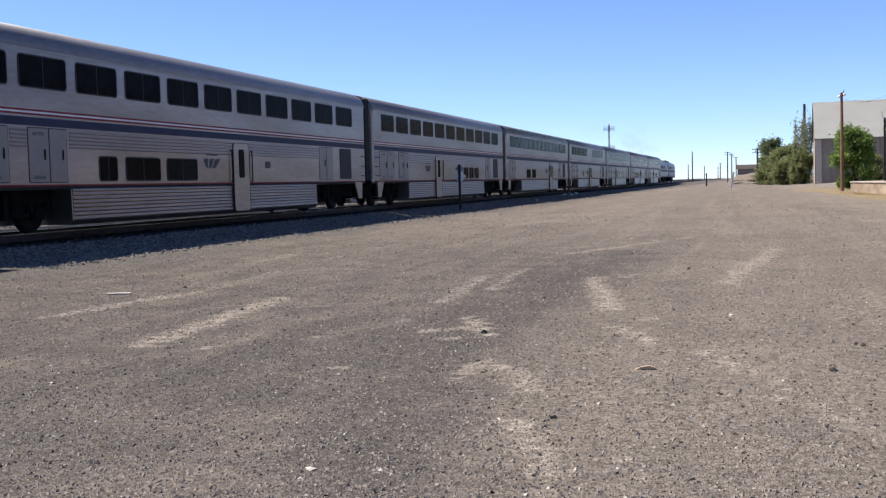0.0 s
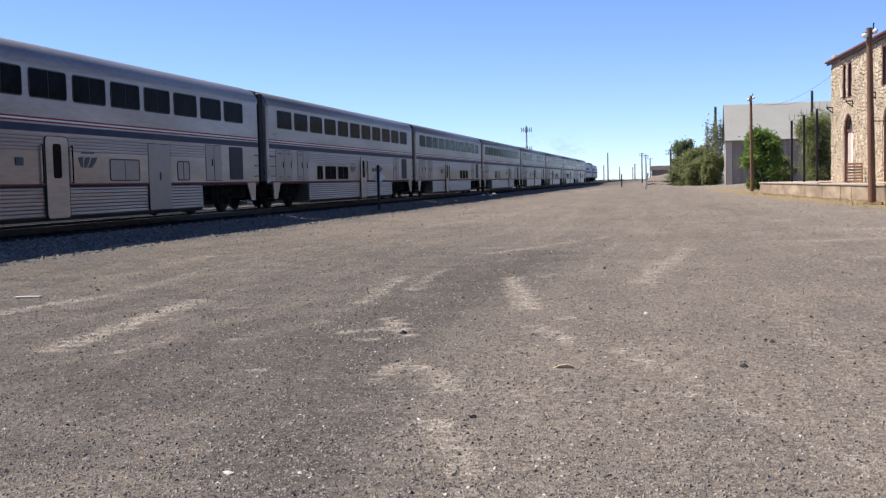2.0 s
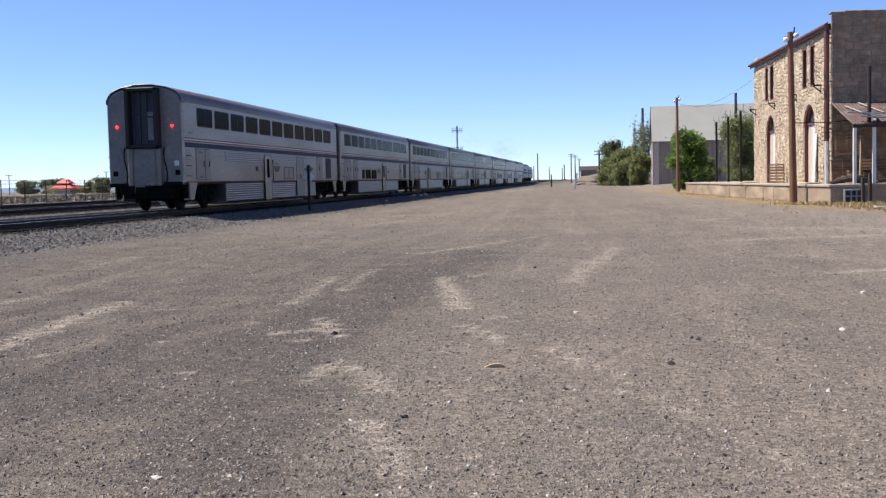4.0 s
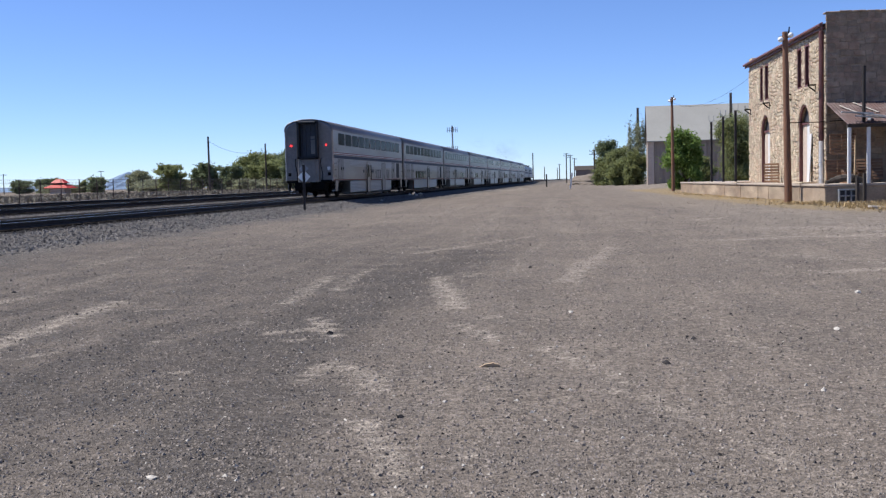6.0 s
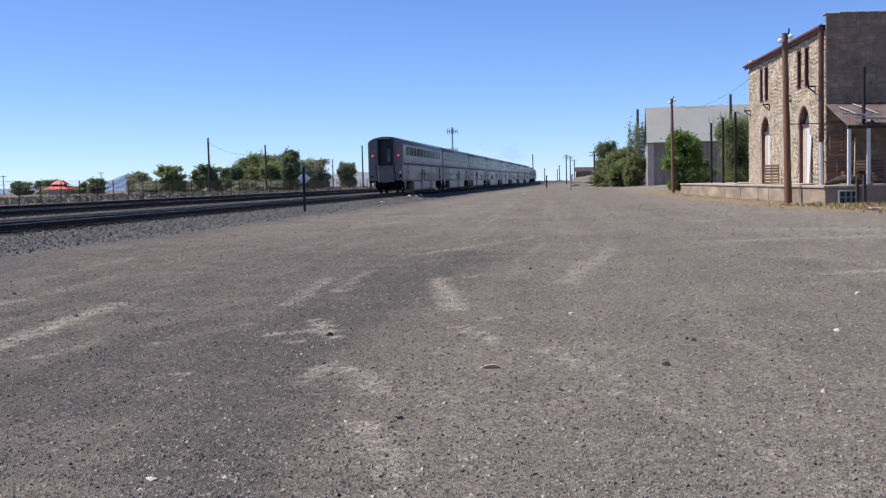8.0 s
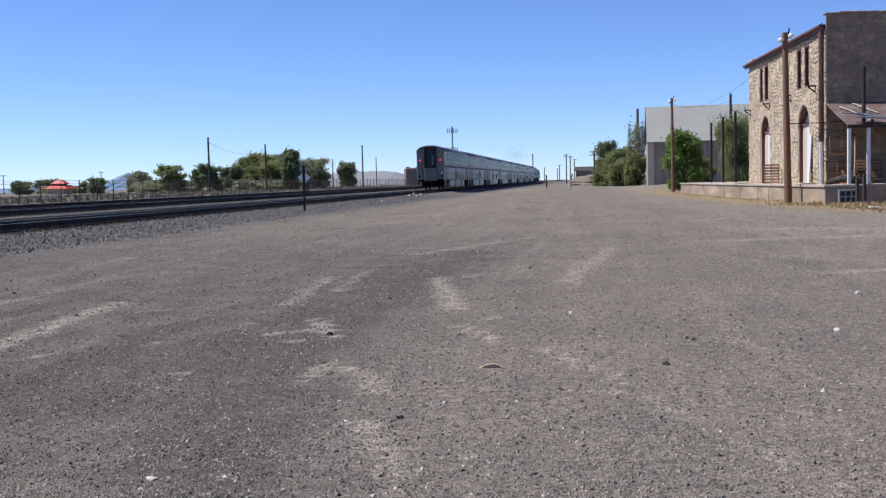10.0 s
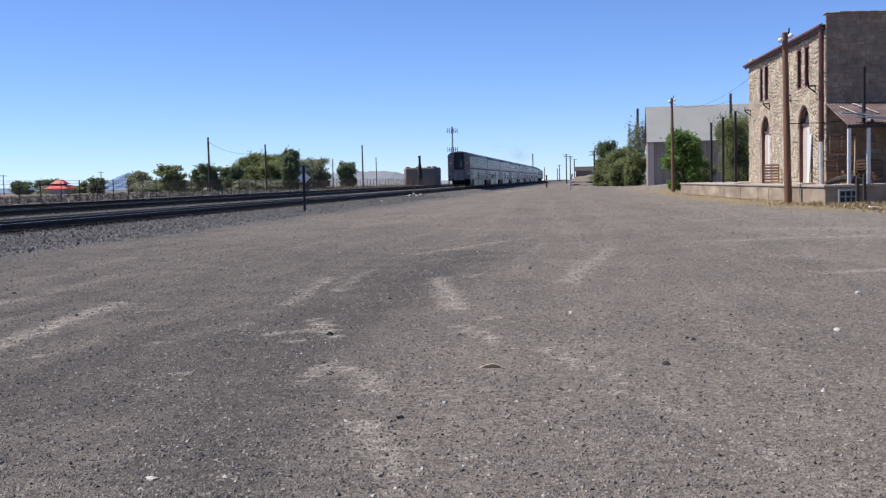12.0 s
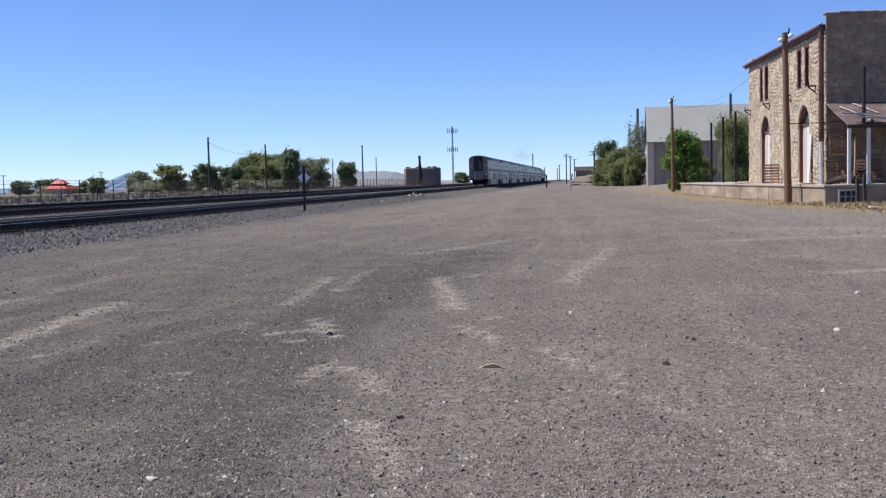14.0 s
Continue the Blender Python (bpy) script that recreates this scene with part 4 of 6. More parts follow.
def locomotive(label):
    lo = thing("locomotive", label, "locomotive", group="engines of the train")
    bm = bmesh.new()
    prof = [(1.40, 1.15), (1.53, 1.35), (1.53, 3.35), (1.25, 4.05), (.5, 4.30), (-.5, 4.30), (-1.25, 4.05), (-1.53, 3.35), (-1.53, 1.35), (-1.40, 1.15)]
    extrude_profile(bm, [[(x, y, z) for x, z in prof] for y in (.5, 17.2)])
    part("body", bm, LOCO_GREY, lo)
    bm = bmesh.new()
    secs = []
    for y, k, top in ((17.21, 1, 4.30), (18.6, 1, 4.25), (19.6, .97, 3.3), (20.4, .9, 2.6)):
        secs.append([(x * k, y, min(z, top)) for x, z in prof])
    extrude_profile(bm, secs)
    part("cab", bm, LOCO_GREY, lo, "sloping grey cab")
    bm = bmesh.new()
    bbox(bm, -1.0, 1.0, 1.2, 6.5, 4.25, 4.48, .05)
    bbox(bm, -.8, .8, 8, 12, 4.25, 4.52, .05)
    for y in (2.3, 4.0, 5.6):
        lathe(bm, [(4.46, .62), (4.54, .62), (4.56, .5)], "z", 16, (0, y, 0))
    part("roof_hood", bm, LOCO_DARK, lo, "dark roof hoods and fans")
    bm = bmesh.new()
    bbox(bm, -.35, .35, 9.2, 10.4, 4.5, 4.72, .04)
    part("exhaust_stack", bm, LOCO_DARK, lo)
    for s in (1, -1):
        part("blue_stripe", stripe_bm(2.2, 2.55, .6, 17.1, 1.535) if s > 0 else stripe_bm(2.2, 2.55, -17.1, -.6, 1.535), BLUE_PAINT, lo, m=RIGHT if s > 0 else LEFT)
        for a, c, z0, z1 in ((1.2, 4.4, 2.75, 3.3), (4.8, 7.2, 2.75, 3.3), (8.5, 11.0, 2.75, 3.3)):
            bm = bmesh.new()
            slab(bm, rounded(a, c, z0, z1, .05, 2), 1.50, 1.55)
            if s < 0:
                bmesh.ops.scale(bm, vec=(-1, 1, 1), verts=bm.verts)
            part("side_grille", bm, DARK_GRILL, lo)
        bm = bmesh.new()
        slab(bm, rounded(17.5, 18.4, 2.75, 3.45, .08, 3), 1.46, 1.545)
        if s < 0:
            bmesh.ops.scale(bm, vec=(-1, 1, 1), verts=bm.verts)
        part("cab_window", bm, TINTED, lo)
    bm = bmesh.new()
    bbox(bm, -1.3, 1.3, 7.4, 13.4, .35, 1.15, .12)
    part("fuel_tank", bm, BLACK_STEEL, lo)
    bm = bmesh.new()
    bbox(bm, -1.45, 1.45, .15, 20.3, 1.0, 1.18, .03)
    bbox(bm, -1.2, 1.2, .1, .5, 1.1, 3.6, .05)
    part("frame", bm, BLACK_STEEL, lo)
    bogie_on(lo, 4.0, 2.8)
    bogie_on(lo, 16.4, 2.8)
    return lo


ENGINES = [locomotive("grey diesel locomotive coupled behind the leading engine"), locomotive("grey diesel locomotive leading the train")]
# ---- stone depot building and its dock ----
BASE = pose(10.7, 49.0, 0, 0, 0, 2.96)    # x into the building, y along its front
DOCK_Z = 0.90


def in_base(x, y, z=0.0, rz=0.0):
    return BASE @ pose(x, y, z, 0, 0, rz)


dock = thing("loading_dock", "long stained concrete loading dock beside the lot", "loading dock", BASE)
bm = bmesh.new()
bbox(bm, 0.0, 16, 0.05, 45.5, -.3, DOCK_Z - .12, .03)
part("dock_wall", bm, CONCRETE, dock)
k = 0
for y0, y1 in ((0, 6.2), (6.21, 13.1), (13.11, 20.4), (20.41, 28.2), (28.21, 36.9), (36.91, 45.6)):
    bm = bmesh.new()
    bbox(bm, -.06, 16, y0, y1, DOCK_Z - .125, DOCK_Z, .025)
    part("slab", bm, CONC_TOP, dock, "pale worn concrete slab")
for y in (4.4, 11.2, 13.9, 19.0, 24.6):
    bm = bmesh.new()
    bbox(bm, -.035, .02, y, y + .22, -.2, DOCK_Z - .13, .02)
    part("pilaster", bm, CONCRETE, dock)

hall = thing("depot_building", "two-storey tan stone railway building with maroon eaves", "building", BASE)
FY0, FY1, EAVE, ENDTOP, HALL_W = 3.55, 21.3, 8.35, 9.1, 15.0
ARCHES = [(6.45, 8.70, DOCK_Z, 5.0), (15.4, 17.75, DOCK_Z, 5.0)]
SLITS = [(6.60, 7.40, 5.85, 8.0), (8.10, 8.90, 5.85, 8.0), (15.75, 16.65, 5.85, 8.0), (17.22, 17.95, 5.85, 8.0)]


def arch_top(a, y):
    y0, y1, z0, z1 = a
    c, r = (y0 + y1) / 2, (y1 - y0) / 2
    return z1 - r + math.sqrt(max(0, r * r - (y - c) ** 2))


def open_at(y0, y1, z0, z1):
    for a in ARCHES:
        if y1 > a[0] - .02 and y0 < a[1] + .02 and z0 < max(arch_top(a, min(max(y, a[0]), a[1])) for y in (y0, (y0 + y1) / 2, y1)):
            return True
    return any(y1 > s[0] - .02 and y0 < s[1] + .02 and z1 > s[2] - .02 and z0 < s[3] + .02 for s in SLITS)


bm = bmesh.new()
WX0, WX1 = 1.03, 1.55
ysplit = sorted({FY0 + .08, FY1, *[v for s in SLITS + ARCHES for v in s[:2]]} | {a[0] + (a[1] - a[0]) * i / 10 for a in ARCHES for i in range(1, 10)})
for y0, y1 in zip(ysplit, ysplit[1:]):
    mid = (y0 + y1) / 2
    z = 0.0
    solid = []
    for a in ARCHES:
        if a[0] < mid < a[1]:
            z = arch_top(a, mid)
    top = EAVE
    for s in SLITS:
        if s[0] < mid < s[1]:
            solid.append((z, s[2]))
            z = s[3]
    solid.append((z, top))
    for z0, z1 in solid:
        box(bm, WX0, WX1, y0, y1, z0, z1)
part("front_wall", bm, MORTAR, hall, "mortared tan stone front wall")
# the end wall's mortar is coloured darker for its shaded side
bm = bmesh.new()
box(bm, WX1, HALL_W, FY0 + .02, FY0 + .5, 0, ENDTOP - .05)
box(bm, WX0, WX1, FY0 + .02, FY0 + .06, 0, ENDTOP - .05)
part("end_wall", bm, SHADE_MORTAR, hall, "brown dressed stone end wall")
bm = bmesh.new()
box(bm, WX1, HALL_W, FY1 - .5, FY1, 0, EAVE)
box(bm, HALL_W - .5, HALL_W, FY0 + .5, FY1 - .5, 0, EAVE)
part("rear_wall", bm, MORTAR, hall)
# recessed leaves in the arches
for i, a in enumerate(ARCHES):
    bm = bmesh.new()
    n = 12
    pts = [(a[0], a[2]), (a[1], a[2])] + [(a[1] - (a[1] - a[0]) * j / n, arch_top(a, a[1] - (a[1] - a[0]) * j / n)) for j in range(n + 1)]
    slab(bm, pts, 1.26, 1.34)
    d = part("arched_door", bm, LOCO_DARK, hall, "arched doorway with white boards below a dark fanlight")
    mid = (a[0] + a[1]) / 2
    bm = bmesh.new()
    ring(bm, [(mid + (y - mid) * .985, max(a[2] + .01, z - .02)) for y, z in pts], [(mid + (y - mid) * .90, max(a[2] + .05, z - .12)) for y, z in pts], 1.03, 1.13)
    part("arch_lining", bm, MAROON, d, "dark brown arch lining")
    for j in range(5):
        w = (a[1] - a[0]) / 5
        bm = bmesh.new()
        bbox(bm, 1.21, 1.26, a[0] + j * w + .02, a[0] + (j + 1) * w - .02, a[2] + .02, a[3] - .95, .01)
        part("door_board", bm, WHITE_PAINT if j < 3 else SHED_POST, d)
    bm = bmesh.new()
    box(bm, 1.14, 1.28, a[0] + .01, a[0] + .11, a[2], a[3] - 1.0)
    box(bm, 1.14, 1.28, a[1] - .11, a[1] - .01, a[2], a[3] - 1.0)
    box(bm, 1.14, 1.28, a[0] + .11, a[1] - .11, a[3] - 1.05, a[3] - .93)
    part("door_frame", bm, MAROON, d)
for s in SLITS:
    bm = bmesh.new()
    box(bm, 1.30, 1.36, s[0], s[1], s[2], s[3])
    w = part("upper_window", bm, LOCO_DARK, hall, "tall narrow boarded window")
    bm = bmesh.new()
    ring(bm, [(s[0] + .01, s[2] + .01), (s[1] - .01, s[2] + .01), (s[1] - .01, s[3] - .01), (s[0] + .01, s[3] - .01)],
         [(s[0] + .10, s[2] + .10), (s[1] - .10, s[2] + .10), (s[1] - .10, s[3] - .10), (s[0] + .10, s[3] - .10)], 1.0, 1.30)
    part("window_frame", bm, MAROON, w)
    bm = bmesh.new()
    bbox(bm, .97, 1.40, s[0] - .08, s[1] + .08, s[2] - .14, s[2], .02)
    part("window_sill", bm, STONE, w)
# roof and eaves
bm = bmesh.new()
extrude_profile(bm, [[(.84, y, 8.54), (.84, y, 8.62), (HALL_W, y, 9.0), (HALL_W, y, 8.92)] for y in (FY0 + .52, FY1 + .3)])
part("roof", bm, LOCO_DARK, hall, "low dark roof")
bm = bmesh.new()
bbox(bm, .82, .88, FY0 + .05, FY1 + .4, 8.30, 8.63, .01)
bbox(bm, .88, 1.06, FY0 + .1, FY1 + .3, 8.36, 8.43, .01)
part("fascia", bm, MAROON, hall, "maroon painted fascia board")
bm = bmesh.new()
tube(bm, (.76, FY0 + .02, 8.50), (.76, FY1 + .4, 8.50), .075, n=10)
part("gutter", bm, MAROON, hall)
bm = bmesh.new()
bbox(bm, 1.0, 2.2, FY1 - .9, FY1 - .02, 8.4, 8.86, .03)
part("parapet_block", bm, STONE, hall)
# coping in the same shade-darkened stone
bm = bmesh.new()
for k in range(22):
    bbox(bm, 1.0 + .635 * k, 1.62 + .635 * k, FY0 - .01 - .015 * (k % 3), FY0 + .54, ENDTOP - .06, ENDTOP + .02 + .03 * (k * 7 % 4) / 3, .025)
part("coping", bm, STONE_SHADE, hall)
for z0, z1, mt, lab in ((2.96, 8.25, MAROON, "maroon painted downpipe"), (DOCK_Z, 2.96, WHITE_PAINT, "white lower length of downpipe")):
    bm = bmesh.new()
    tube(bm, (.86, 3.85, z0), (.86, 3.85, z1), .115, n=12)
    for z in (z0 + .2, (z0 + z1) / 2):
        tube(bm, (.86, 3.85, z), (.86, 3.85, z + .06), .135, n=12)
    part("downpipe", bm, mt, hall, lab)
for y, z in ((20.65, 5.57), (15.3, 5.59), (10.14, 5.67), (5.22, 5.74)):
    bm = bmesh.new()
    bbox(bm, .58, 1.03, y - .035, y + .035, z, z + .07, .008)
    bbox(bm, .95, 1.03, y - .03, y + .03, z - .34, z + .06, .008)
    tube(bm, (.60, y, z), (1.0, y, z - .32), .035, n=6)
    tube(bm, (.62, y, z), (.62, y, z + .28), .018, n=6)
    part("wall_bracket", bm, BLACK_STEEL, hall, "black iron wall bracket")
for a in ARCHES:                       # arch stones
    c, r = (a[0] + a[1]) / 2, (a[1] - a[0]) / 2
    for j in range(11):
        t0, t1 = math.pi * j / 11 + .015, math.pi * (j + 1) / 11 - .015
        bm = bmesh.new()
        slab(bm, [(c + rr * math.cos(t), a[3] - r + rr * math.sin(t)) for rr, t in ((r, t0), (r + .38, t0), (r + .38, t1), (r, t1))], .985, 1.30)
        part("arch_stone", bm, STONE, hall)

# porch at the end wall
porch = thing("porch", "sagging porch with rusty iron roof on white posts", "porch", BASE)
PX0, PX1 = 1.0, 9.5
bm = bmesh.new()
rows = []
for y, z in ((FY0, 4.78), (FY0 - 1.7, 4.18), (0.0, 3.58)):
    rows.append([bm.verts.new((PX0 + .076 * i, y, z + (.018 if i % 2 else -.018))) for i in range(int((PX1 - PX0) / .076))])
for a, c in zip(rows, rows[1:]):
    for i in range(len(a) - 1):
        bm.faces.new((a[i], a[i + 1], c[i + 1], c[i]))
ret = bmesh.ops.extrude_face_region(bm, geom=bm.faces[:])
bmesh.ops.translate(bm, verts=[v for v in ret["geom"] if isinstance(v, bmesh.types.BMVert)], vec=(0, 0, -.015))
part("porch_roof", bm, RUST_ROOF, porch, "rusty maroon corrugated iron sheets")
for x in (1.10, 1.95, 4.6, 7.2, 9.3):
    bm = bmesh.new()
    bbox(bm, x - .07, x + .07, .08, .22, DOCK_Z, 3.55, .012)
    part("porch_post", bm, WHITE_PAINT, porch, "white painted post")
bm = bmesh.new()
bbox(bm, PX0, PX1, .06, .22, 3.42, 3.55, .01)
for x in (1.1, 2.6, 4.1, 5.6, 7.1, 8.6):
    box(bm, x - .04, x + .04, 0, FY0, 0, .1, Matrix.Shear("XY", 4, (0, 0)) @ Matrix(((1, 0, 0, 0), (0, 1, 0, 0), (0, .338, 1, 3.46), (0, 0, 0, 1))))
part("porch_beam", bm, DARK_WOOD, porch)
for x, y, r in ((1.75, 1.9, 24), (2.5, 2.4, 24)):
    bm = bmesh.new()
    bbox(bm, -.04, .04, -.9, .9, 0, .03, .006)
    part("loose_strip", bm, PALE_STONE, porch, "pale loose strip on the roof", pose(x, y, 3.62 + .338 * y, 18.7, 0, r))


# bits standing on and by the dock
def pallet(m, label):
    p = thing("pallet", label, "pallet", m, group="stacked pallets")
    for i in range(7):
        bm = bmesh.new()
        bbox(bm, -.6, .6, -.5 + i * .15, -.5 + i * .15 + .10, .10, .122, .004)
        part("board", bm, PALLET_WOOD, p)
    for x in (-.55, 0, .55):
        bm = bmesh.new()
        bbox(bm, x - .03, x + .03, -.5, .5, .0, .10, .005)
        part("bearer", bm, PALLET_WOOD, p)
    return p


for j in range(5):
    pallet(in_base(2.1 + .05 * (j % 2), 2.6, DOCK_Z + .13 * j, 4 - 3 * j), "weathered wooden pallet in a pile under the porch")
pl = pallet(BASE @ pose(1.45, 3.2, DOCK_Z + .62, 84, 0, 8), "weathered wooden pallet leaning against the wall")
pallet(BASE @ pose(1.62, 3.02, DOCK_Z + 1.85, 86, 0, -3), "weathered wooden pallet leaning above another")
pallet(BASE @ pose(2.9, 3.1, DOCK_Z + .62, 80, 0, -10), "weathered wooden pallet leaning against the wall")
pallet(BASE @ pose(.42, 12.4, DOCK_Z + .55, 72, 0, -8) @ Matrix.Diagonal((.70, 1.12, 1, 1)), "weathered wooden pallet leaning beside an arched doorway")
bm = bmesh.new()
bbox(bm, -.02, .02, -.22, .22, 0, 2.5, .006)
tagged(part("white_board", bm, WHITE_PAINT, None, m=in_base(.80, 6.0, DOCK_Z) @ pose(0, 0, 0, 0, 3, 0)), "tall white board leaning beside an arched doorway", "board")
bm = bmesh.new()
tube(bm, (0, 0, 0), (.25, .7, 2.2), .035, .03, 8)
stick = part("wooden_plank", bm, PALE_WOOD, None, m=in_base(1.55, .9, DOCK_Z))
tagged(stick, "pale wooden stick leaning under the porch roof", "plank")
bm = bmesh.new()
prev = None
for i in range(9):
    a = i / 8
    tube(bm, (-.9 + 1.8 * a, .12 * math.sin(a * 9), .06 + .22 * math.sin(math.pi * a)), (-.9 + 1.8 * (a + .13), .12 * math.sin((a + .13) * 9), .06 + .22 * math.sin(math.pi * min(1, a + .13))), .10 + .08 * math.sin(math.pi * a), n=8)
tagged(part("tarpaulin", bm, DARK_WOOD, None, m=in_base(1.2, .9, DOCK_Z - .02)), "dark bundled tarpaulin on the dock", "tarpaulin")
sg = thing("crate", "white framed crate with dark openings against the dock", "crate", in_base(.98, -.12, ground_z(11.6, 48.9) + .02))
bm = bmesh.new()
bbox(bm, -.43, -.37, -.1, .1, 0, .64, .01)
bbox(bm, .37, .43, -.1, .1, 0, .64, .01)
bbox(bm, -.37, .37, -.1, .1, 0, .07, .01)
bbox(bm, -.37, .37, -.1, .1, .30, .36, .01)
bbox(bm, -.37, .37, -.1, .1, .57, .64, .01)
for x in (-.12, .12):
    bbox(bm, x - .025, x + .025, -.09, .09, .07, .57, .01)
part("crate_frame", bm, GALV, sg)
bm = bmesh.new()
box(bm, -.38, .38, .04, .09, .03, .60)
part("crate_back", bm, DARK_GRILL, sg)
for x, y, h in ((1.25, -.55, 1.2), (1.62, -.35, 1.35)):
    bm = bmesh.new()
    bbox(bm, -.07, .07, -.07, .07, -.2, h, .02)
    tagged(part("wooden_post", bm, DARK_WOOD, None, m=in_base(x, y, 0, 8)), "short dark weathered wooden post by the dock", "post", "posts by the dock")
bm = bmesh.new()
bbox(bm, -.45, .45, -.2, .2, 0, .10, .03)
tagged(part("board", bm, PALE_STONE, None, m=pose(10.95, 40.9, ground_z(10.95, 40.9), 0, 4, 12)), "pale broken slab lying in dry grass", "slab")
for x, y, w in ((.35, 20.2, .5), (.45, 6.0, .35), (.4, 4.8, .4)):
    bm = bmesh.new()
    bbox(bm, -w, w, -.25, .25, 0, .08, .02)
    tagged(part("flat_stone", bm, STONE, None, m=in_base(x, y, DOCK_Z, 15)), "flat grey stone lying on the dock", "stone", "stones on the dock")


# ---- poles ----
def lamp_pole(m, h, r, lean, label):
    p = thing("utility_pole", label, "utility pole", m @ pose(0, 0, 0, 0, lean, 0), group="lamp poles")
    bm = bmesh.new()
    lathe(bm, [(-.4 + (h + .4) * i / 9, r * (1 - .3 * i / 9) * (1 + .03 * math.sin(i * 2.1))) for i in range(10)], "z", 14)
    part("pole", bm, POLE_WOOD, p)
    bm = bmesh.new()
    tube(bm, (-.26, 0, h - .22), (.28, 0, h - .22), .03, n=6)
    tube(bm, (.14, -.05, h - .3), (.20, -.05, h + .22), .035, n=6)
    part("lamp_arm", bm, BLACK_STEEL, p)
    for x in (-.24, .27):
        bm = bmesh.new()
        lathe(bm, [(-.02, .04), (.02, .09), (.07, .135), (.14, .13), (.20, .08), (.23, .03)], "y", 14, (0, 0, 0))
        part("floodlight", bm, GLASS_LAMP, p, "white round floodlight", pose(x, -.18, h - (.42 if x < 0 else .25), 35, 0, -12 if x < 0 else 14), smooth=True)
    return p


lamp_pole(pose(9.86, 53.1, 0), 8.3, .19, -1.0, "weathered brown timber pole with two floodlights by the dock")
lamp_pole(pose(8.38, 102.8, 0), 9.0, .17, -.4, "weathered brown timber pole with two floodlights past the dock")


def plain_pole(x, y, h, r, label, material=DARK_WOOD, arms=0, group="line poles", lean=0.0, z=None):
    p = thing("line_pole", label, "utility pole", pose(x, y, (ground_z(x, y) if z is None else z), 0, lean, 0), group=group)
    bm = bmesh.new()
    tube(bm, (0, 0, -.3), (0, 0, h), r, r * .75, 8)
    part("pole", bm, material, p)
    for i in range(arms):
        bm = bmesh.new()
        z1 = h - .35 - .7 * i
        bbox(bm, -1.1, 1.1, -.06, .06, z1, z1 + .12, .01)
        for k in (-1, -.5, .5, 1):
            tube(bm, (k, 0, z1 + .12), (k, 0, z1 + .3), .04, n=5)
        part("crossarm", bm, material, p)
    return p


for x, y, h in ((-61.2, 165, 9.2), (-62.5, 200, 9.2), (-51.6, 240, 10.0), (-80.8, 330, 9.2), (-80.6, 400, 11.2)):
    plain_pole(x, y, h, .20, "tall bare dark timber pole beyond the tracks")
for x, y, h in ((-177.2, 300, 6.2), (-160, 330, 7.0)):
    plain_pole(x, y, h, .16, "distant timber pole with a crossarm", arms=1)
plain_pole(8.75, 177, 12.6, .26, "tall dark timber pole behind the trees")
plain_pole(14.1, 105, 9.4, .16, "timber pole behind the stone building")
for x, y, h, a in ((-7.1, 400, 11.2, 2), (-5.9, 420, 11, 2), (-4.5, 440, 10, 1), (-24.7, 500, 13.2, 0), (2.0, 230, 7.6, 2), (-14.6, 600, 9, 1), (-33, 620, 9, 0), (-27, 700, 9, 0), (9, 420, 10, 1), (-20, 760, 9, 0)):
    plain_pole(x, y, h, .24 if y < 450 else .3, "distant dark timber pole along the line", arms=a)
for x, y, h in ((10.5, 90, 5.9), (10.95, 86, 6.1), (11.36, 82, 6.3)):
    p = thing("iron_post", "dark iron post with forked top on the dock", "post", pose(x, y, DOCK_Z), group="iron posts")
    bm = bmesh.new()
    bbox(bm, -.085, .085, -.085, .085, 0, h - DOCK_Z, .015)
    part("post", bm, DARK_METAL, p)
    bm = bmesh.new()
    for s in (-1, 1):
        tube(bm, (0, 0, h - DOCK_Z - .05), (s * .2, 0, h - DOCK_Z + .12), .025, n=6)
        tube(bm, (s * .2, 0, h - DOCK_Z + .12), (s * .2, 0, h - DOCK_Z + .5), .022, n=6)
    part("fork", bm, GALV, p)
p = thing("iron_post", "dark iron post rising through the porch roof", "post", in_base(1.78, .30, 3.62), group="iron posts")
bm = bmesh.new()
tube(bm, (0, 0, 0), (0, 0, 2.55), .085, n=10)
part("post", bm, DARK_METAL, p)
bm = bmesh.new()
for a, zz, x in ((12, .42, -.35), (-20, .34, .1), (5, .22, .3), (70, .16, .2)):
    m = pose(x, -.2, zz, 0, 5 - a * .2, a)
    bbox(bm, -.75, .75, -.06, .06, 0, .06, .01, m)
part("arm", bm, GALV, p, "pale weathered arms")


def wire(a, c, sag, r=.012):
    bm = bmesh.new()
    a, c = Vector(a), Vector(c)
    pts = [a.lerp(c, i / 14) - Vector((0, 0, sag * 4 * (i / 14) * (1 - i / 14))) for i in range(15)]
    for q0, q1 in zip(pts, pts[1:]):
        tube(bm, q0, q1, r, n=4, cap=False)
    return tagged(part("wire", bm, BLACK_STEEL, None), "thin sagging overhead wire between poles", "wire", "overhead wires")


wire((9.8, 53.1, 7.7), (8.5, 102.8, 8.3), 1.2, .008)
wire((14.1, 105, 8.7), (8.5, 102.8, 8.4), .4, .008)
wire((9.9, 53.1, 3.9), (12.8, 52.3, 3.95), .05, .02)
wire((-61.2, 165, 9), (-62.5, 200, 9), 1.5, .02)

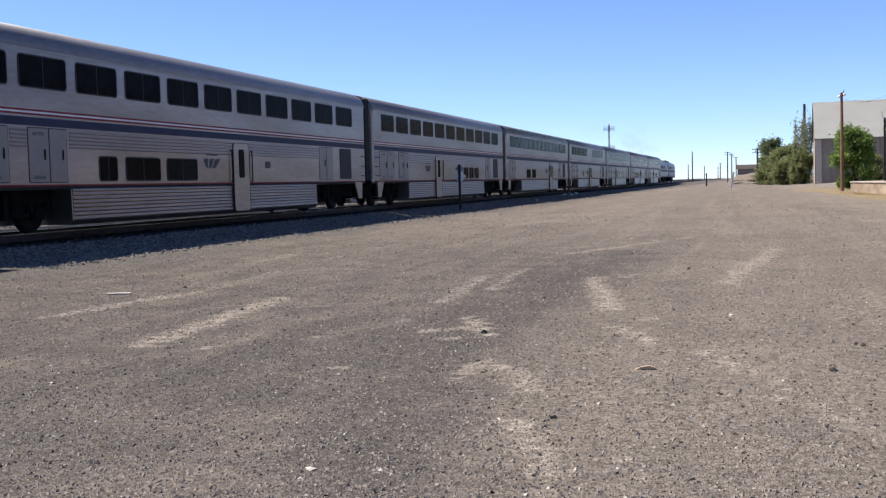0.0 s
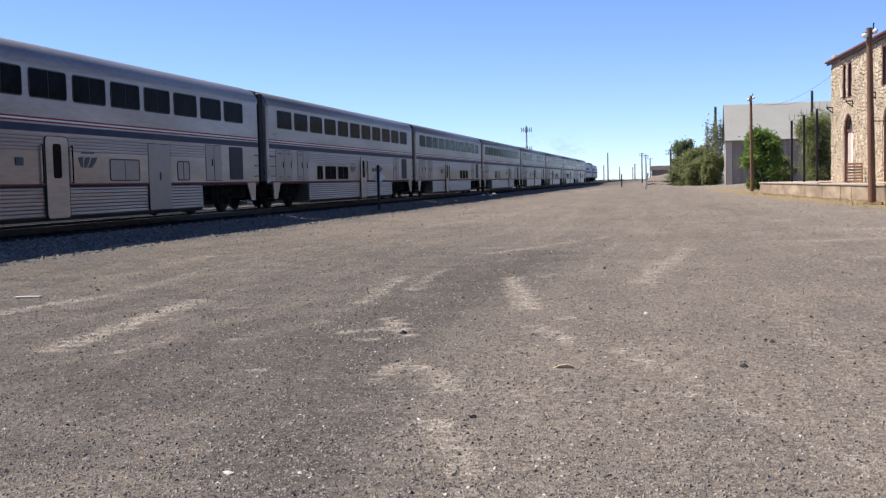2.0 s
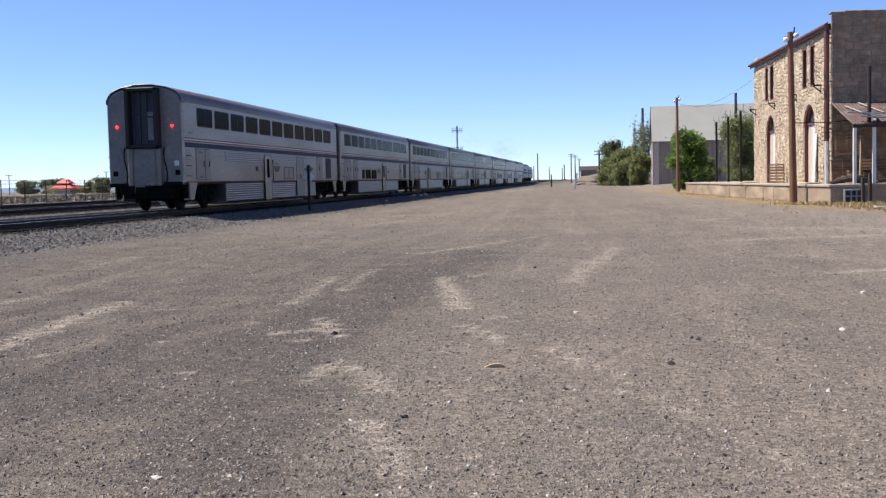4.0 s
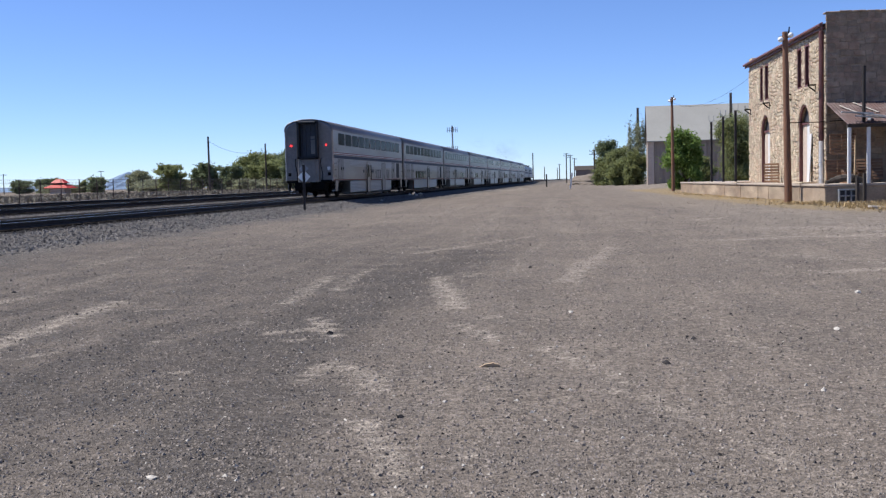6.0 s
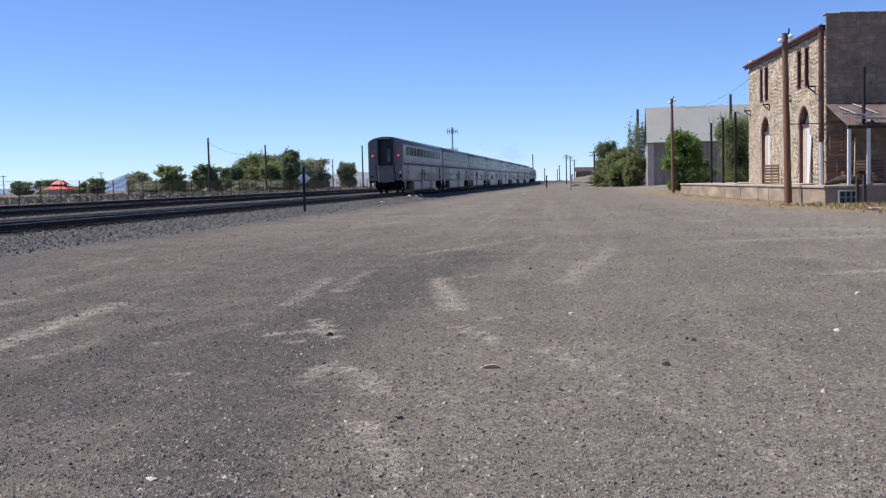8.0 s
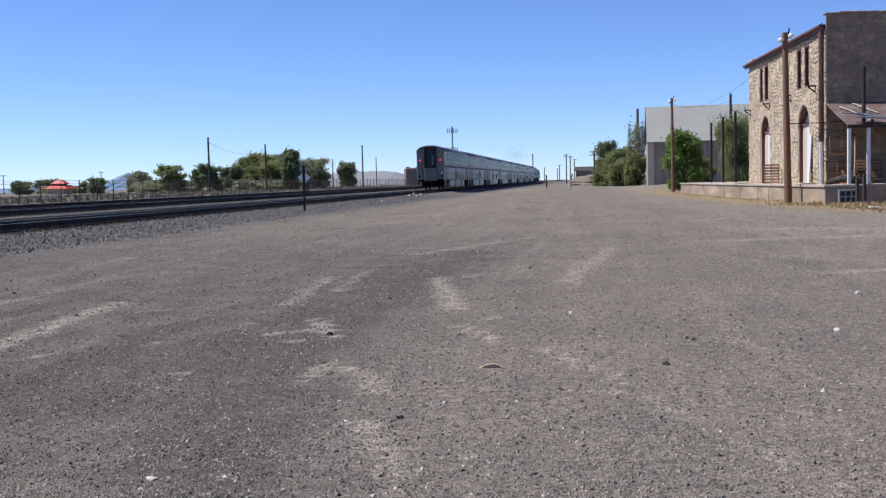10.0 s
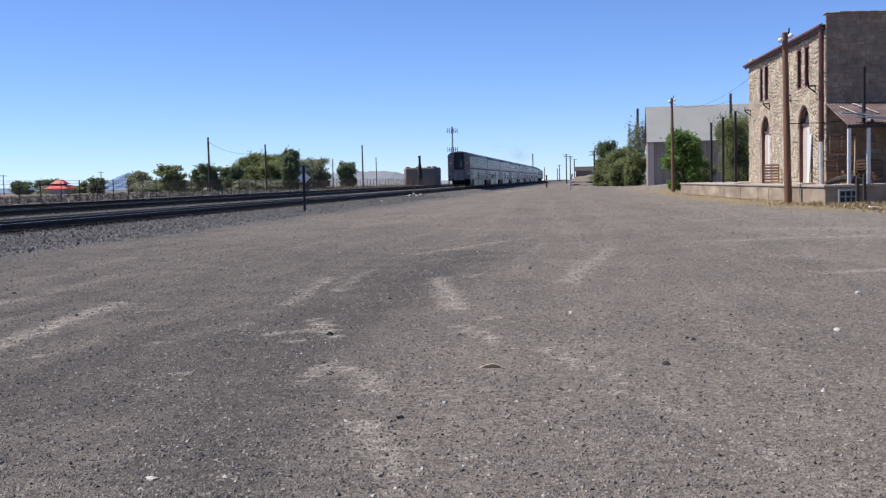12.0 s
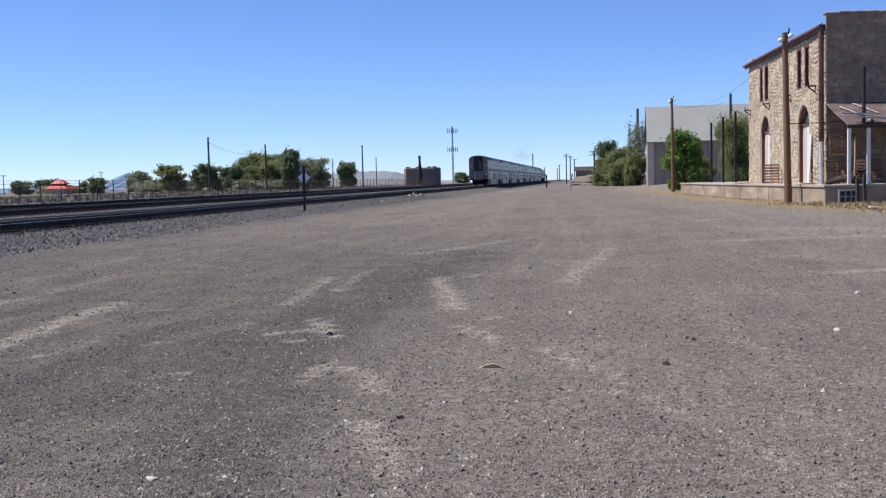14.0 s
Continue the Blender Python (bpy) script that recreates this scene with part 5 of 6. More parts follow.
# track-side signs and markers
p = thing("diamond_sign", "dark post with two faded white diamond plates", "sign", pose(-13.72, 50.0, ground_z(-13.72, 50.0)))
bm = bmesh.new()
bbox(bm, -.06, .06, -.04, .04, -.4, 2.24, .01)
part("post", bm, DARK_METAL, p)
for z in (1.64,):
    bm = bmesh.new()
    bbox(bm, -.23, .23, .052, .065, -.23, .23, .005, pose(0, 0, z, 0, 45, 0))
    part("plate", bm, SIGN_WHITE, p, "white diamond plate with a dark upper half")
bm = bmesh.new()
bbox(bm, -.17, .17, .045, .06, -.17, .17, .005, pose(0, 0, 2.04, 0, 45, 0))
part("plate", bm, GALV, p, "grey weathered diamond plate")
for x, y, h, mt, lean, lab in ((-7.35, 200, 2.4, DARK_METAL, 0, "short dark marker post by the line"), (-2.2, 150, 2.3, WHITE_PAINT, 9, "leaning white marker post in the lot"), (-15.2, 92, 1.2, POLE_WOOD, 0, "short brown stake beside the ballast")):
    bm = bmesh.new()
    bbox(bm, -.12 if y > 100 else -.05, .12 if y > 100 else .05, -.06, .06, -.3, h, .015)
    tagged(part("marker_post", bm, mt, None, m=pose(x, y, ground_z(x, y), 0, lean, 0)), lab, "post", "marker posts")

# ---- grey-roofed shed ----
shed = thing("shed", "long grey board shed with a pale metal gable roof", "shed", pose(8.85, 150, .35, 0, 0, -2))
bm = bmesh.new()
box(bm, 0, 34, 0, 14, -.5, 6.1)
part("shed_wall", bm, SHED_WALL, shed)
bm = bmesh.new()
extrude_profile(bm, [[(x, 0.1, 6.1), (x, 13.9, 6.1), (x, 7, 10.9)] for x in (-.04, .1)])
part("gable", bm, SHED_WALL, shed)
bm = bmesh.new()
extrude_profile(bm, [[(x, -.5, 5.95), (x, 7, 11.3), (x, 14.5, 5.95), (x, 14.5, 6.08), (x, 7, 11.45), (x, -.5, 6.08)] for x in (-.2, 34.6)])
part("shed_roof", bm, GREY_ROOF, shed, "pale grey metal roof")
bm = bmesh.new()
bbox(bm, -.12, .75, -.12, .0, -.5, 5.95, .02)
bbox(bm, -.12, .0, -.12, 1.0, -.5, 5.95, .02)
part("corner_board", bm, SHED_POST, shed, "tan corner boards")
# Barge board, made dark to stand for the shadow of the gable overhang.
bm = bmesh.new()
extrude_profile(bm, [[(x, -.55, 5.62), (x, 7, 11.0), (x, 14.5, 5.62), (x, 14.5, 6.07), (x, 7, 11.44), (x, -.55, 6.07)] for x in (-.26, -.21)])
part("barge_shade_board", bm, DARK_WOOD, shed)
for i in range(28):
    bm = bmesh.new()
    bbox(bm, .8 + i * 1.2, .86 + i * 1.2, -.05, .0, -.3, 5.9, .01)
    part("batten", bm, SHED_WALL, shed)

# ---- far buildings ----
gz = thing("pavilion", "small building with bright red hipped roof in two tiers", "pavilion", pose(-137.6, 260, .35) @ Matrix.Diagonal((.86, .86, 1.0, 1)))
bm = bmesh.new()
bbox(bm, -2.4, 2.4, -2, 2, 0, 1.8, .05)
part("wall", bm, SHED_POST, gz)
bm = bmesh.new()
bbox(bm, -1.6, 1.6, -1.3, 1.3, 2.6, 3.1, .04)
part("clerestory", bm, DARK_WOOD, gz, "dark band between the roof tiers")
for r0, r1, z0, z1 in ((4.0, 1.9, 1.75, 2.75), (2.3, .8, 3.0, 4.2)):
    bm = bmesh.new()
    extrude_profile(bm, [[(sx * r, sy * r * .8, z) for sx, sy in ((-1, -1), (1, -1), (1, 1), (-1, 1))] for r, z in ((r0, z0), (r0, z0 + .12), (r1, z1))])
    part("roof_tier", bm, RED_ROOF, gz, "bright red roof tier")
bk = thing("block_building", "low brown masonry building with rounded corners", "building", pose(-51.9, 332, .4))
bm = bmesh.new()
pts = [(x * 5.45, y * 4) for x, y in ((-1, -.7), (-.85, -1), (.85, -1), (1, -.7), (1, 1), (-1, 1))]
extrude_profile(bm, [[(x, y, z) for x, y in pts] for z in (-.3, 5.5)] + [[(x * .96, y * .96, 5.95) for x, y in pts]])
part("wall", bm, BLOCK, bk)
for x in (-4.3, -1.0, 2.6, 4.3):
    bm = bmesh.new()
    lathe(bm, [(5.85, .7), (6.25, .7), (6.35, .5)], "z", 10, (x, -2.5, 0))
    part("roof_vent", bm, BLOCK, bk)
ck = thing("smoke_stack", "dark tapered iron smoke stack", "stack", pose(-51.4, 324, .4))
bm = bmesh.new()
lathe(bm, [(-.2, .95), (3.0, .85), (6.6, .5), (7.2, .36), (9.3, .36), (9.35, .46), (9.6, .46)], "z", 14)
part("stack", bm, DARK_METAL, ck)
fb = thing("far_building", "low distant brown building with dark roof", "building", pose(0, 350, .4))
bm = bmesh.new()
box(bm, -3.2, 5, 0, 6, -.3, 4.0)
part("wall", bm, BLOCK, fb)
bm = bmesh.new()
extrude_profile(bm, [[(x, -.4, 3.9), (x, 3, 5.3), (x, 6.4, 3.9)] for x in (-3.6, 5.4)])
part("roof", bm, DARK_WOOD, fb)

tw = thing("radio_mast", "slender grey lattice radio mast with antennas", "radio mast", pose(-53, 420, .4))
for sx, sy in ((-.28, -.2), (.28, -.2), (0, .3)):
    bm = bmesh.new()
    tube(bm, (sx, sy, -.3), (sx * .7, sy * .7, 23.6), .10, n=6)
    part("mast_leg", bm, GALV, tw)
bm = bmesh.new()
for i in range(19):
    z = 1.2 * i
    tube(bm, (-.25, -.2, z), (.25, -.2, z + 1.2), .04, n=4)
    tube(bm, (.25, -.2, z), (0, .28, z + 1.2), .04, n=4)
part("lattice", bm, GALV, tw)
for z, k in ((21.8, 6), (14.2, 6)):
    bm = bmesh.new()
    tube(bm, (-2.0, 0, z), (2.0, 0, z), .10, n=5)
    tube(bm, (0, -1.8, z), (0, 1.8, z), .10, n=5)
    for i in range(k):
        x = -2.0 + 4.0 * i / (k - 1)
        bbox(bm, x - .12, x + .12, -.1, .1, z - .9, z + 1.1, .02)
    part("antenna_ring", bm, GALV, tw)

# ---- fence beyond the tracks ----
fn = thing("fence", "rusty wire fence beyond the tracks", "fence", pose(-48, 0, .33, math.degrees(GRADE)))
post_bm = bmesh.new()
tube(post_bm, (0, 0, -.3), (0, 0, 2.0), .05, n=6)
post_me = bpy.data.meshes.new("fence_post")
post_bm.to_mesh(post_me)
post_bm.free()
post_me.materials.append(FENCE_STEEL)
for i in range(70):
    part("fence_post", post_me, None, fn, m=pose(0, 62 + i * 3.6, 0, (i * 37 % 5 - 2) * .6, (i * 53 % 5 - 2) * .5))
bm = bmesh.new()
for z in (.1, .5, .9, 1.3, 1.65, 1.95):
    tube(bm, (0, 50, z), (0, 320, z), .012, n=4)
for i in range(900):
    tube(bm, (0, 60 + i * .3, .1), (0, 60 + i * .3, 1.95), .006, n=3, cap=False)
tagged(part("fence_wire", bm, FENCE_STEEL, fn), kind="stuff")

# dry brush behind the fence
bv, bf = [], []
rb = random.Random(21)
for i in range(15000):
    yy = rb.uniform(70, 300)
    xx = -49 - abs(rb.gauss(0, 26))
    z = ground_z(xx, yy)
    big = rb.random() ** 2
    for j in range(4):
        a, h = rb.uniform(0, 6.28), rb.uniform(.05, .16) + .4 * big ** 4
        dx, dy = math.cos(a) * .16, math.sin(a) * .16
        k = len(bv)
        bv += [(xx - dx, yy - dy, z - .03), (xx + dx, yy + dy, z - .03), (xx + rb.uniform(-.4, .4), yy + rb.uniform(-.4, .4), z + h)]
        bf.append((k, k + 1, k + 2))
me = bpy.data.meshes.new("dry_brush")
me.from_pydata(bv, [], bf)
me.materials.append(BRUSH)
tagged(new("dry_brush", me), "dry grey-brown brush behind the fence", "brush", kind="stuff")

# ---- hills ----
def ridge(name, label, pts, y, material):
    bm = bmesh.new()
    a = [bm.verts.new((x, y, -8)) for x, z in pts]
    m = [bm.verts.new((x, y + 250, z)) for x, z in pts]
    c = [bm.verts.new((x, y + 700, -8)) for x, z in pts]
    for p, q in ((a, m), (m, c)):
        for i in range(len(pts) - 1):
            bm.faces.new((p[i], p[i + 1], q[i + 1], q[i]))
    return tagged(part(name, bm, material, None), label, "hill", kind="structure")


def wavy(x0, x1, n, f):
    return [(x0 + (x1 - x0) * i / n, f(i / n) + 2.5 * noise.noise((i * .7, x0 * .01, 0))) for i in range(n + 1)]


ridge("backdrop_hills", "hazy blue distant hills", wavy(-2600, -1000, 60, lambda k: 12 + 38 * math.exp(-((k - .695) / .026) ** 2) + 17 * math.exp(-((k - .735) / .05) ** 2) + 6 * math.exp(-((k - .60) / .05) ** 2) + 6 * math.exp(-((k - .5) / .1) ** 2)), 3000, HILL_HAZE)
ridge("backdrop_mesa", "pale grey-tan distant low hill", wavy(-900, -380, 40, lambda k: 8 + 34 * math.exp(-((k - .44) / .30) ** 4)), 2900, HILL_TAN)


for x, y, sx, sy, sz in ((1.5, 330, 6.5, 5, 2.6), (-1.5, 260, 3, 3, .7), (5.5, 250, 4, 3, .6), (0.5, 240, 2.2, 1.6, .5)):
    bm = bmesh.new()
    bmesh.ops.create_icosphere(bm, subdivisions=4, radius=1)
    for v in bm.verts:
        k = 1 + .25 * noise.noise(v.co * 2.3 + Vector((x, y, 0)))
        v.co = Vector((v.co.x * sx * k, v.co.y * sy * k, v.co.z * sz * k if v.co.z > 0 else v.co.z * .4))
    tagged(part("dirt_mound", bm, DIRT, None, m=pose(x, y, ground_z(x, y)), smooth=True), "low bare mound of tan dirt", "mound", "dirt mounds")

# ---- trees ----
def tree(name, label, x, y, h, w, material, leaf, count, seed, trunk=0.25, category="tree", base=None, low=0.0, airy=0.0):
    rnd = random.Random(seed)
    t = thing(name, label, category, pose(x, y, ground_z(x, y) if base is None else base), group="")
    bm = bmesh.new()
    th = h * trunk
    if th > .3:
        tube(bm, (0, 0, -.2), (.05 * w, 0, th), .018 * h + .05, .012 * h + .04, 8)
    # crown: leaves round many small lobes, each at the tip of a limb
    lobes = []
    for i in range(46):
        a = rnd.uniform(0, 6.283)
        z = h * (low + (1 - low) * rnd.uniform(.06, .93))
        k = math.sqrt(max(.05, 1 - ((z / h - .5 - low * .4) / .60) ** 2))
        r = w * .5 * k * math.sqrt(rnd.uniform(.05, .9))
        lobes.append((Vector((r * math.cos(a), r * math.sin(a), z)), rnd.uniform(.07, .15) * w, rnd.uniform(.05, .10) * h * (1 + airy)))
    lobes.append((Vector((0, 0, h * .88)), .14 * w, .10 * h))
    if airy < .5:
        lobes += [(Vector((0, 0, h * (.55 + low * .2))), .30 * w, .24 * h)] * 5
    for c, rw, rh in lobes[::4]:
        tube(bm, (.05 * w, 0, th * .8), c, .008 * h + .02, .015, 5)
    part("trunk", bm, BARK, t)
    verts, faces = [], []
    for i in range(count):
        c, rw, rh = rnd.choice(lobes)
        p = c + Vector((rnd.gauss(0, .62) * rw, rnd.gauss(0, .62) * rw, rnd.gauss(0, .62) * rh))
        if p.z < .02 * h:
            p.z = abs(p.z) + .02 * h
        q = Euler((rnd.uniform(0, 6.28), rnd.uniform(0, 6.28), rnd.uniform(0, 6.28))).to_matrix()
        s = leaf * rnd.uniform(.6, 1.3)
        k = len(verts)
        for ux, uy, uz in ((-.5, -.9, 0), (.5, -.35, .2), (.35, .9, 0), (-.55, .3, .2)):
            verts.append(tuple(p + q @ Vector((ux * s, uy * s, uz * s))))
        faces.append((k, k + 1, k + 2, k + 3))
    me = bpy.data.meshes.new("crown")
    me.from_pydata(verts, [], faces)
    me.materials.append(material)
    part("crown", me, None, t)
    return t


# LEAF_G trees carry haze in their greyed leaf colour.
TREES_WEST = [
    (-171.3, 300, 4.4, 6.8, LEAF_D, .05, "dark green distant tree"),
    (-169.6, 310, 4.9, 5.4, LEAF_D, .05, "dark green distant tree beside another"),
    (-175.8, 330, 5.2, 5.0, LEAF_D, .05, "dark green distant tree behind the pavilion"),
    (-127.2, 260, 4.5, 5.2, LEAF_D, .05, "dark green rounded tree beyond the fence"),
    (-151.1, 300, 4.0, 2.8, LEAF_O, .05, "small olive distant tree"),
    (-133.8, 300, 6.5, 7.0, LEAF_G, .2, "dusty grey-green spreading tree beyond the fence"),
    (-94.5, 230, 6.4, 6.2, LEAF_O, .35, "olive green open tree with bare trunks"),
    (-78.5, 210, 6.0, 5.9, LEAF_D, .3, "dark green rounded tree with a bare trunk"),
    (-79.8, 230, 6.0, 5.4, LEAF_D, .1, "dark green tree beyond the fence"),
    (-77.4, 240, 8.9, 9.6, LEAF_O, .1, "tall olive green tree beyond the fence")]
TREES_CLUMP = [
    (-57.5, 200, 8.2, 3.6, LEAF_D, .1, "dark green pointed conifer-like tree"),
    (-67.5, 252, 7.8, 10.2, LEAF_G, .1, "dusty grey-green broad tree beyond the fence"),
    (-84.2, 280, 9.8, 8.4, LEAF_D, .15, "dark green tall tree behind others"),
    (-69.3, 300, 7.8, 5.6, LEAF_D, .1, "dark green rounded lone tree"),
    (-71.5, 236, 7.2, 7.5, LEAF_O, .1, "olive green tree beyond the fence"),
    (-63.5, 226, 6.4, 6.0, LEAF_D, .08, "dark green shaded tree beyond the fence"),
    (-56.6, 480, 5.6, 7.0, LEAF_D, .1, "dark green distant tree by the mast"),
    (-112, 262, 2.6, 9.0, LEAF_G, .03, "dusty grey-green scrub behind the fence"),
    (-70, 214, 2.6, 9.0, LEAF_G, .03, "dusty grey-green scrub behind the fence"),
    (-61, 205, 2.4, 8.0, LEAF_G, .03, "dusty grey-green scrub behind the fence"),
    (-98, 245, 3.0, 10, LEAF_G, .03, "dusty grey-green scrub behind the fence"),
    (-86, 240, 3.2, 8.0, LEAF_G, .03, "dusty grey-green scrub behind the fence"),
    (-118, 275, 3.6, 10, LEAF_G, .03, "dusty grey-green scrub behind the fence"),
    (-158, 300, 3.0, 14, LEAF_G, .03, "dusty grey-green distant scrub")]
for i, (x, y, h, w, mt, trunk, lab) in enumerate(TREES_WEST + TREES_CLUMP):
    tree("tree", lab, x, y, h, w, mt, .24, int(2200 + 150 * w * h), 20 + i, trunk, base=.35, low=trunk * .45)
tree("shrub", "bright green leafy shrub beside the dock", 10.2, 112, 6.1, 3.9, LEAF_B, .125, 26000, 51, .08, "shrub", low=-.02)
tree("tree", "dark green bushy tree past the shed", 5.0, 220, 9.1, 5.6, LEAF_D, .20, 12000, 52, .1)
tree("tree", "olive green tree beside the shed", 6.6, 186, 6.6, 5.8, LEAF_O, .17, 15000, 53, .06)
tree("tree", "dusty olive feathery tree beside the shed", 7.9, 168, 9.6, 3.6, LEAF_G, .13, 7000, 54, .12, airy=.8)
tree("tree", "olive green thicket past the shed", 4.3, 200, 5.4, 5.6, LEAF_O, .17, 14000, 55, .05)
tree("tree", "olive green dense bush beside the shed", 7.7, 165, 5.2, 3.6, LEAF_O, .14, 13000, 58, .05)
tree("tree", "olive green low thicket beside the shed", 6.6, 176, 4.6, 5.4, LEAF_O, .15, 14000, 60, .04)
tree("tree", "olive green feathery tree behind the dock posts", 14.4, 104, 7.0, 3.8, LEAF_O, .10, 20000, 56, .1, airy=.4)
tree("tree", "dusty grey-green tree behind the dock posts", 15.6, 106, 7.2, 3.4, LEAF_G, .10, 12000, 57, .06, airy=.4)
tree("shrub", "low olive shrub against the shed", 13.2, 119, 3.4, 2.6, LEAF_O, .12, 7000, 59, .05, "shrub")


# ---- thin exhaust haze left behind the engines ----
smoke = thing("exhaust_smoke", "thin grey diesel smoke drifting over the train", "smoke")
rs = random.Random(77)
for i in range(2, 13):
    a = i / 12
    bm = bmesh.new()
    lathe(bm, [(.34 * (1 - k * k), max(k, .01)) for k in (0, .25, .5, .75, 1)], "y", 20)
    bm.faces.ensure_lookup_table()
    bmesh.ops.delete(bm, geom=[f for f in bm.faces if len(f.verts) > 4], context="FACES_ONLY")
    s = rs.uniform(1.5, 2.3) * (.8 + .5 * a)
    ob = part("wisp", bm, SMOKE, smoke, m=pose(rs.uniform(-2.0, 2.0), -66 * a + rs.uniform(-2, 2), 5.9 + 1.3 * a + rs.uniform(-.8, 1.0), rs.uniform(-30, 30), 0, rs.uniform(-50, 50)) @ Matrix.Diagonal((1.5 * s, s, .7 * s, 1)), smooth=True)
    ob.visible_shadow = False


# ---- gravel, stones and litter ----
rnd = np.random.RandomState(3)
def scatter(k, x0, x1, y0, y1, p=1.6):
    yy = y0 + (y1 - y0) * rnd.rand(k) ** p
    return np.stack([x0 + (x1 - x0) * rnd.rand(k), yy], -1)


def fan(k, y0, y1):
    """Places over the lot that thin out with distance from its near edge."""
    yy = 1 / (1 / y0 - rnd.rand(k) * (1 / y0 - 1 / y1))
    xx = yy * np.tan(np.radians(rnd.uniform(-42, 17, k)))
    ok = xx > -12.5
    return np.stack([xx, yy], -1)[ok]


pl = fan(60000, 3.5, 60)
stones("lot_gravel", "loose brown-grey gravel over the lot", PEBBLE, pl, .004 + .011 * rnd.rand(len(pl)) ** 3 + .0009 * pl[:, 1], 11)
pl = fan(2200, 3.5, 60)
stones("dark_gravel", "scattered dark cinder stones on the lot", DARK_STONE, pl, .004 + .016 * rnd.rand(len(pl)) ** 3 + .0005 * pl[:, 1], 12)
pl = fan(1000, 3.5, 60)
stones("pale_gravel", "scattered pale limestone chips on the lot", PALE_STONE, pl, .004 + .017 * rnd.rand(len(pl)) ** 3 + .0004 * pl[:, 1], 13)
pl = scatter(30000, -14.95, -11.9, 16, 95, 1.5)
keep = rnd.rand(len(pl)) < np.clip((-11.7 - pl[:, 0]) / 1.5, 0, 1)
pl = pl[keep]
stones("ballast", "coarse grey track ballast", BALLAST_ST, pl, .025 + .05 * rnd.rand(len(pl)) ** 2, 14, "ballast")
pl = scatter(5000, -25.3, -23.4, 22, 110, 1.4)
stones("ballast", "coarse grey ballast between the tracks", BALLAST_ST, pl, .03 + .05 * rnd.rand(len(pl)) ** 2, 15, "ballast")


pl = scatter(15000, -19.3, -14.85, 16, 90, 1.5)
stones("stained_ballast", "oil-blackened ballast along the main track", DARK_STONE, pl, .025 + .04 * rnd.rand(len(pl)) ** 2, 16, "ballast")


def lump(name, label, category, x, y, sx, sy, sz, material, seed, group=""):
    bm = bmesh.new()
    bmesh.ops.create_icosphere(bm, subdivisions=1, radius=1)
    for v in bm.verts:
        k = 1 + .75 * noise.noise(v.co * 1.3 + Vector((seed, 0, 0)))
        v.co = Vector((v.co.x * sx * k, v.co.y * sy * k, max(-.2, v.co.z) * sz * k))
    return tagged(part(name, bm, material, None, m=pose(x, y, ground_z(x, y), 0, 0, seed * 40)), label, category, group)


for i, (x, y, s, mt) in enumerate([(-1.11, 6.06, .035, DARK_STONE), (-2.38, 9.4, .045, DARK_STONE), (-.17, 10.91, .05, PALE_STONE), (-2.38, 12.42, .045, DARK_STONE), (.58, 7.84, .045, DARK_STONE), (-7.99, 13.65, .06, DARK_STONE),
                                   (2.2, 9.6, .045, PALE_STONE), (1.5, 6.9, .035, PALE_STONE), (.9, 9.1, .04, DARK_STONE), (-5.0, 8.2, .04, DARK_STONE), (3.1, 12.5, .06, PALE_STONE), (-.9, 16.7, .06, DARK_STONE), (2.4, 7.6, .035, DARK_STONE), (-5.7, 11.0, .05, DARK_STONE)]):
    lump("stone", "dark cinder lump lying on gravel" if mt is DARK_STONE else "pale stone lying on gravel", "stone", x, y, s * .75, s * .55, s * .6, mt, i, "stones on the lot")
for i, (x, y, s) in enumerate(((-14.3, 83.0, .22), (-14.5, 85.5, .28), (-14.2, 87.0, .2), (-14.6, 88.5, .3), (-14.4, 91.0, .2), (-13.8, 70.0, .14), (-14.2, 60.0, .13))):
    lump("boulder", "pale stone at the edge of the ballast", "stone", x, y, s, s * .7, s * .7, PALE_STONE if i % 3 else BALLAST_ST, 60 + i, "stones by the ballast")
lump("paper_scrap", "crumpled white paper scrap on gravel", "litter", -2.1, 4.72, .032, .022, .018, PALE_STONE, 31, "litter")
bm = bmesh.new()
slab(bm, [(-.085, 0), (-.02, .006), (.08, .003), (.06, .020), (.02, .030), (-.04, .022)], -.018, .018)
bmesh.ops.rotate(bm, verts=bm.verts, cent=(0, 0, 0), matrix=Matrix.Rotation(radians(-90), 3, "Z"))
tagged(part("wood_scrap", bm, PALE_WOOD, None, m=pose(-.73, 7.77, ground_z(-.73, 7.77), 0, 0, 8)), "splintered pale wood scrap on gravel", "litter")
bm = bmesh.new()
bbox(bm, -.17, .17, -.04, .04, 0, .025, .006)
tagged(part("plank", bm, PALE_STONE, None, m=pose(-8.41, 12.6, ground_z(-8.41, 12.6), 0, 0, 12)), "pale short plank lying on gravel", "plank")

# dry grass in tufts along the dock
gv, gf = [], []
r2 = random.Random(9)
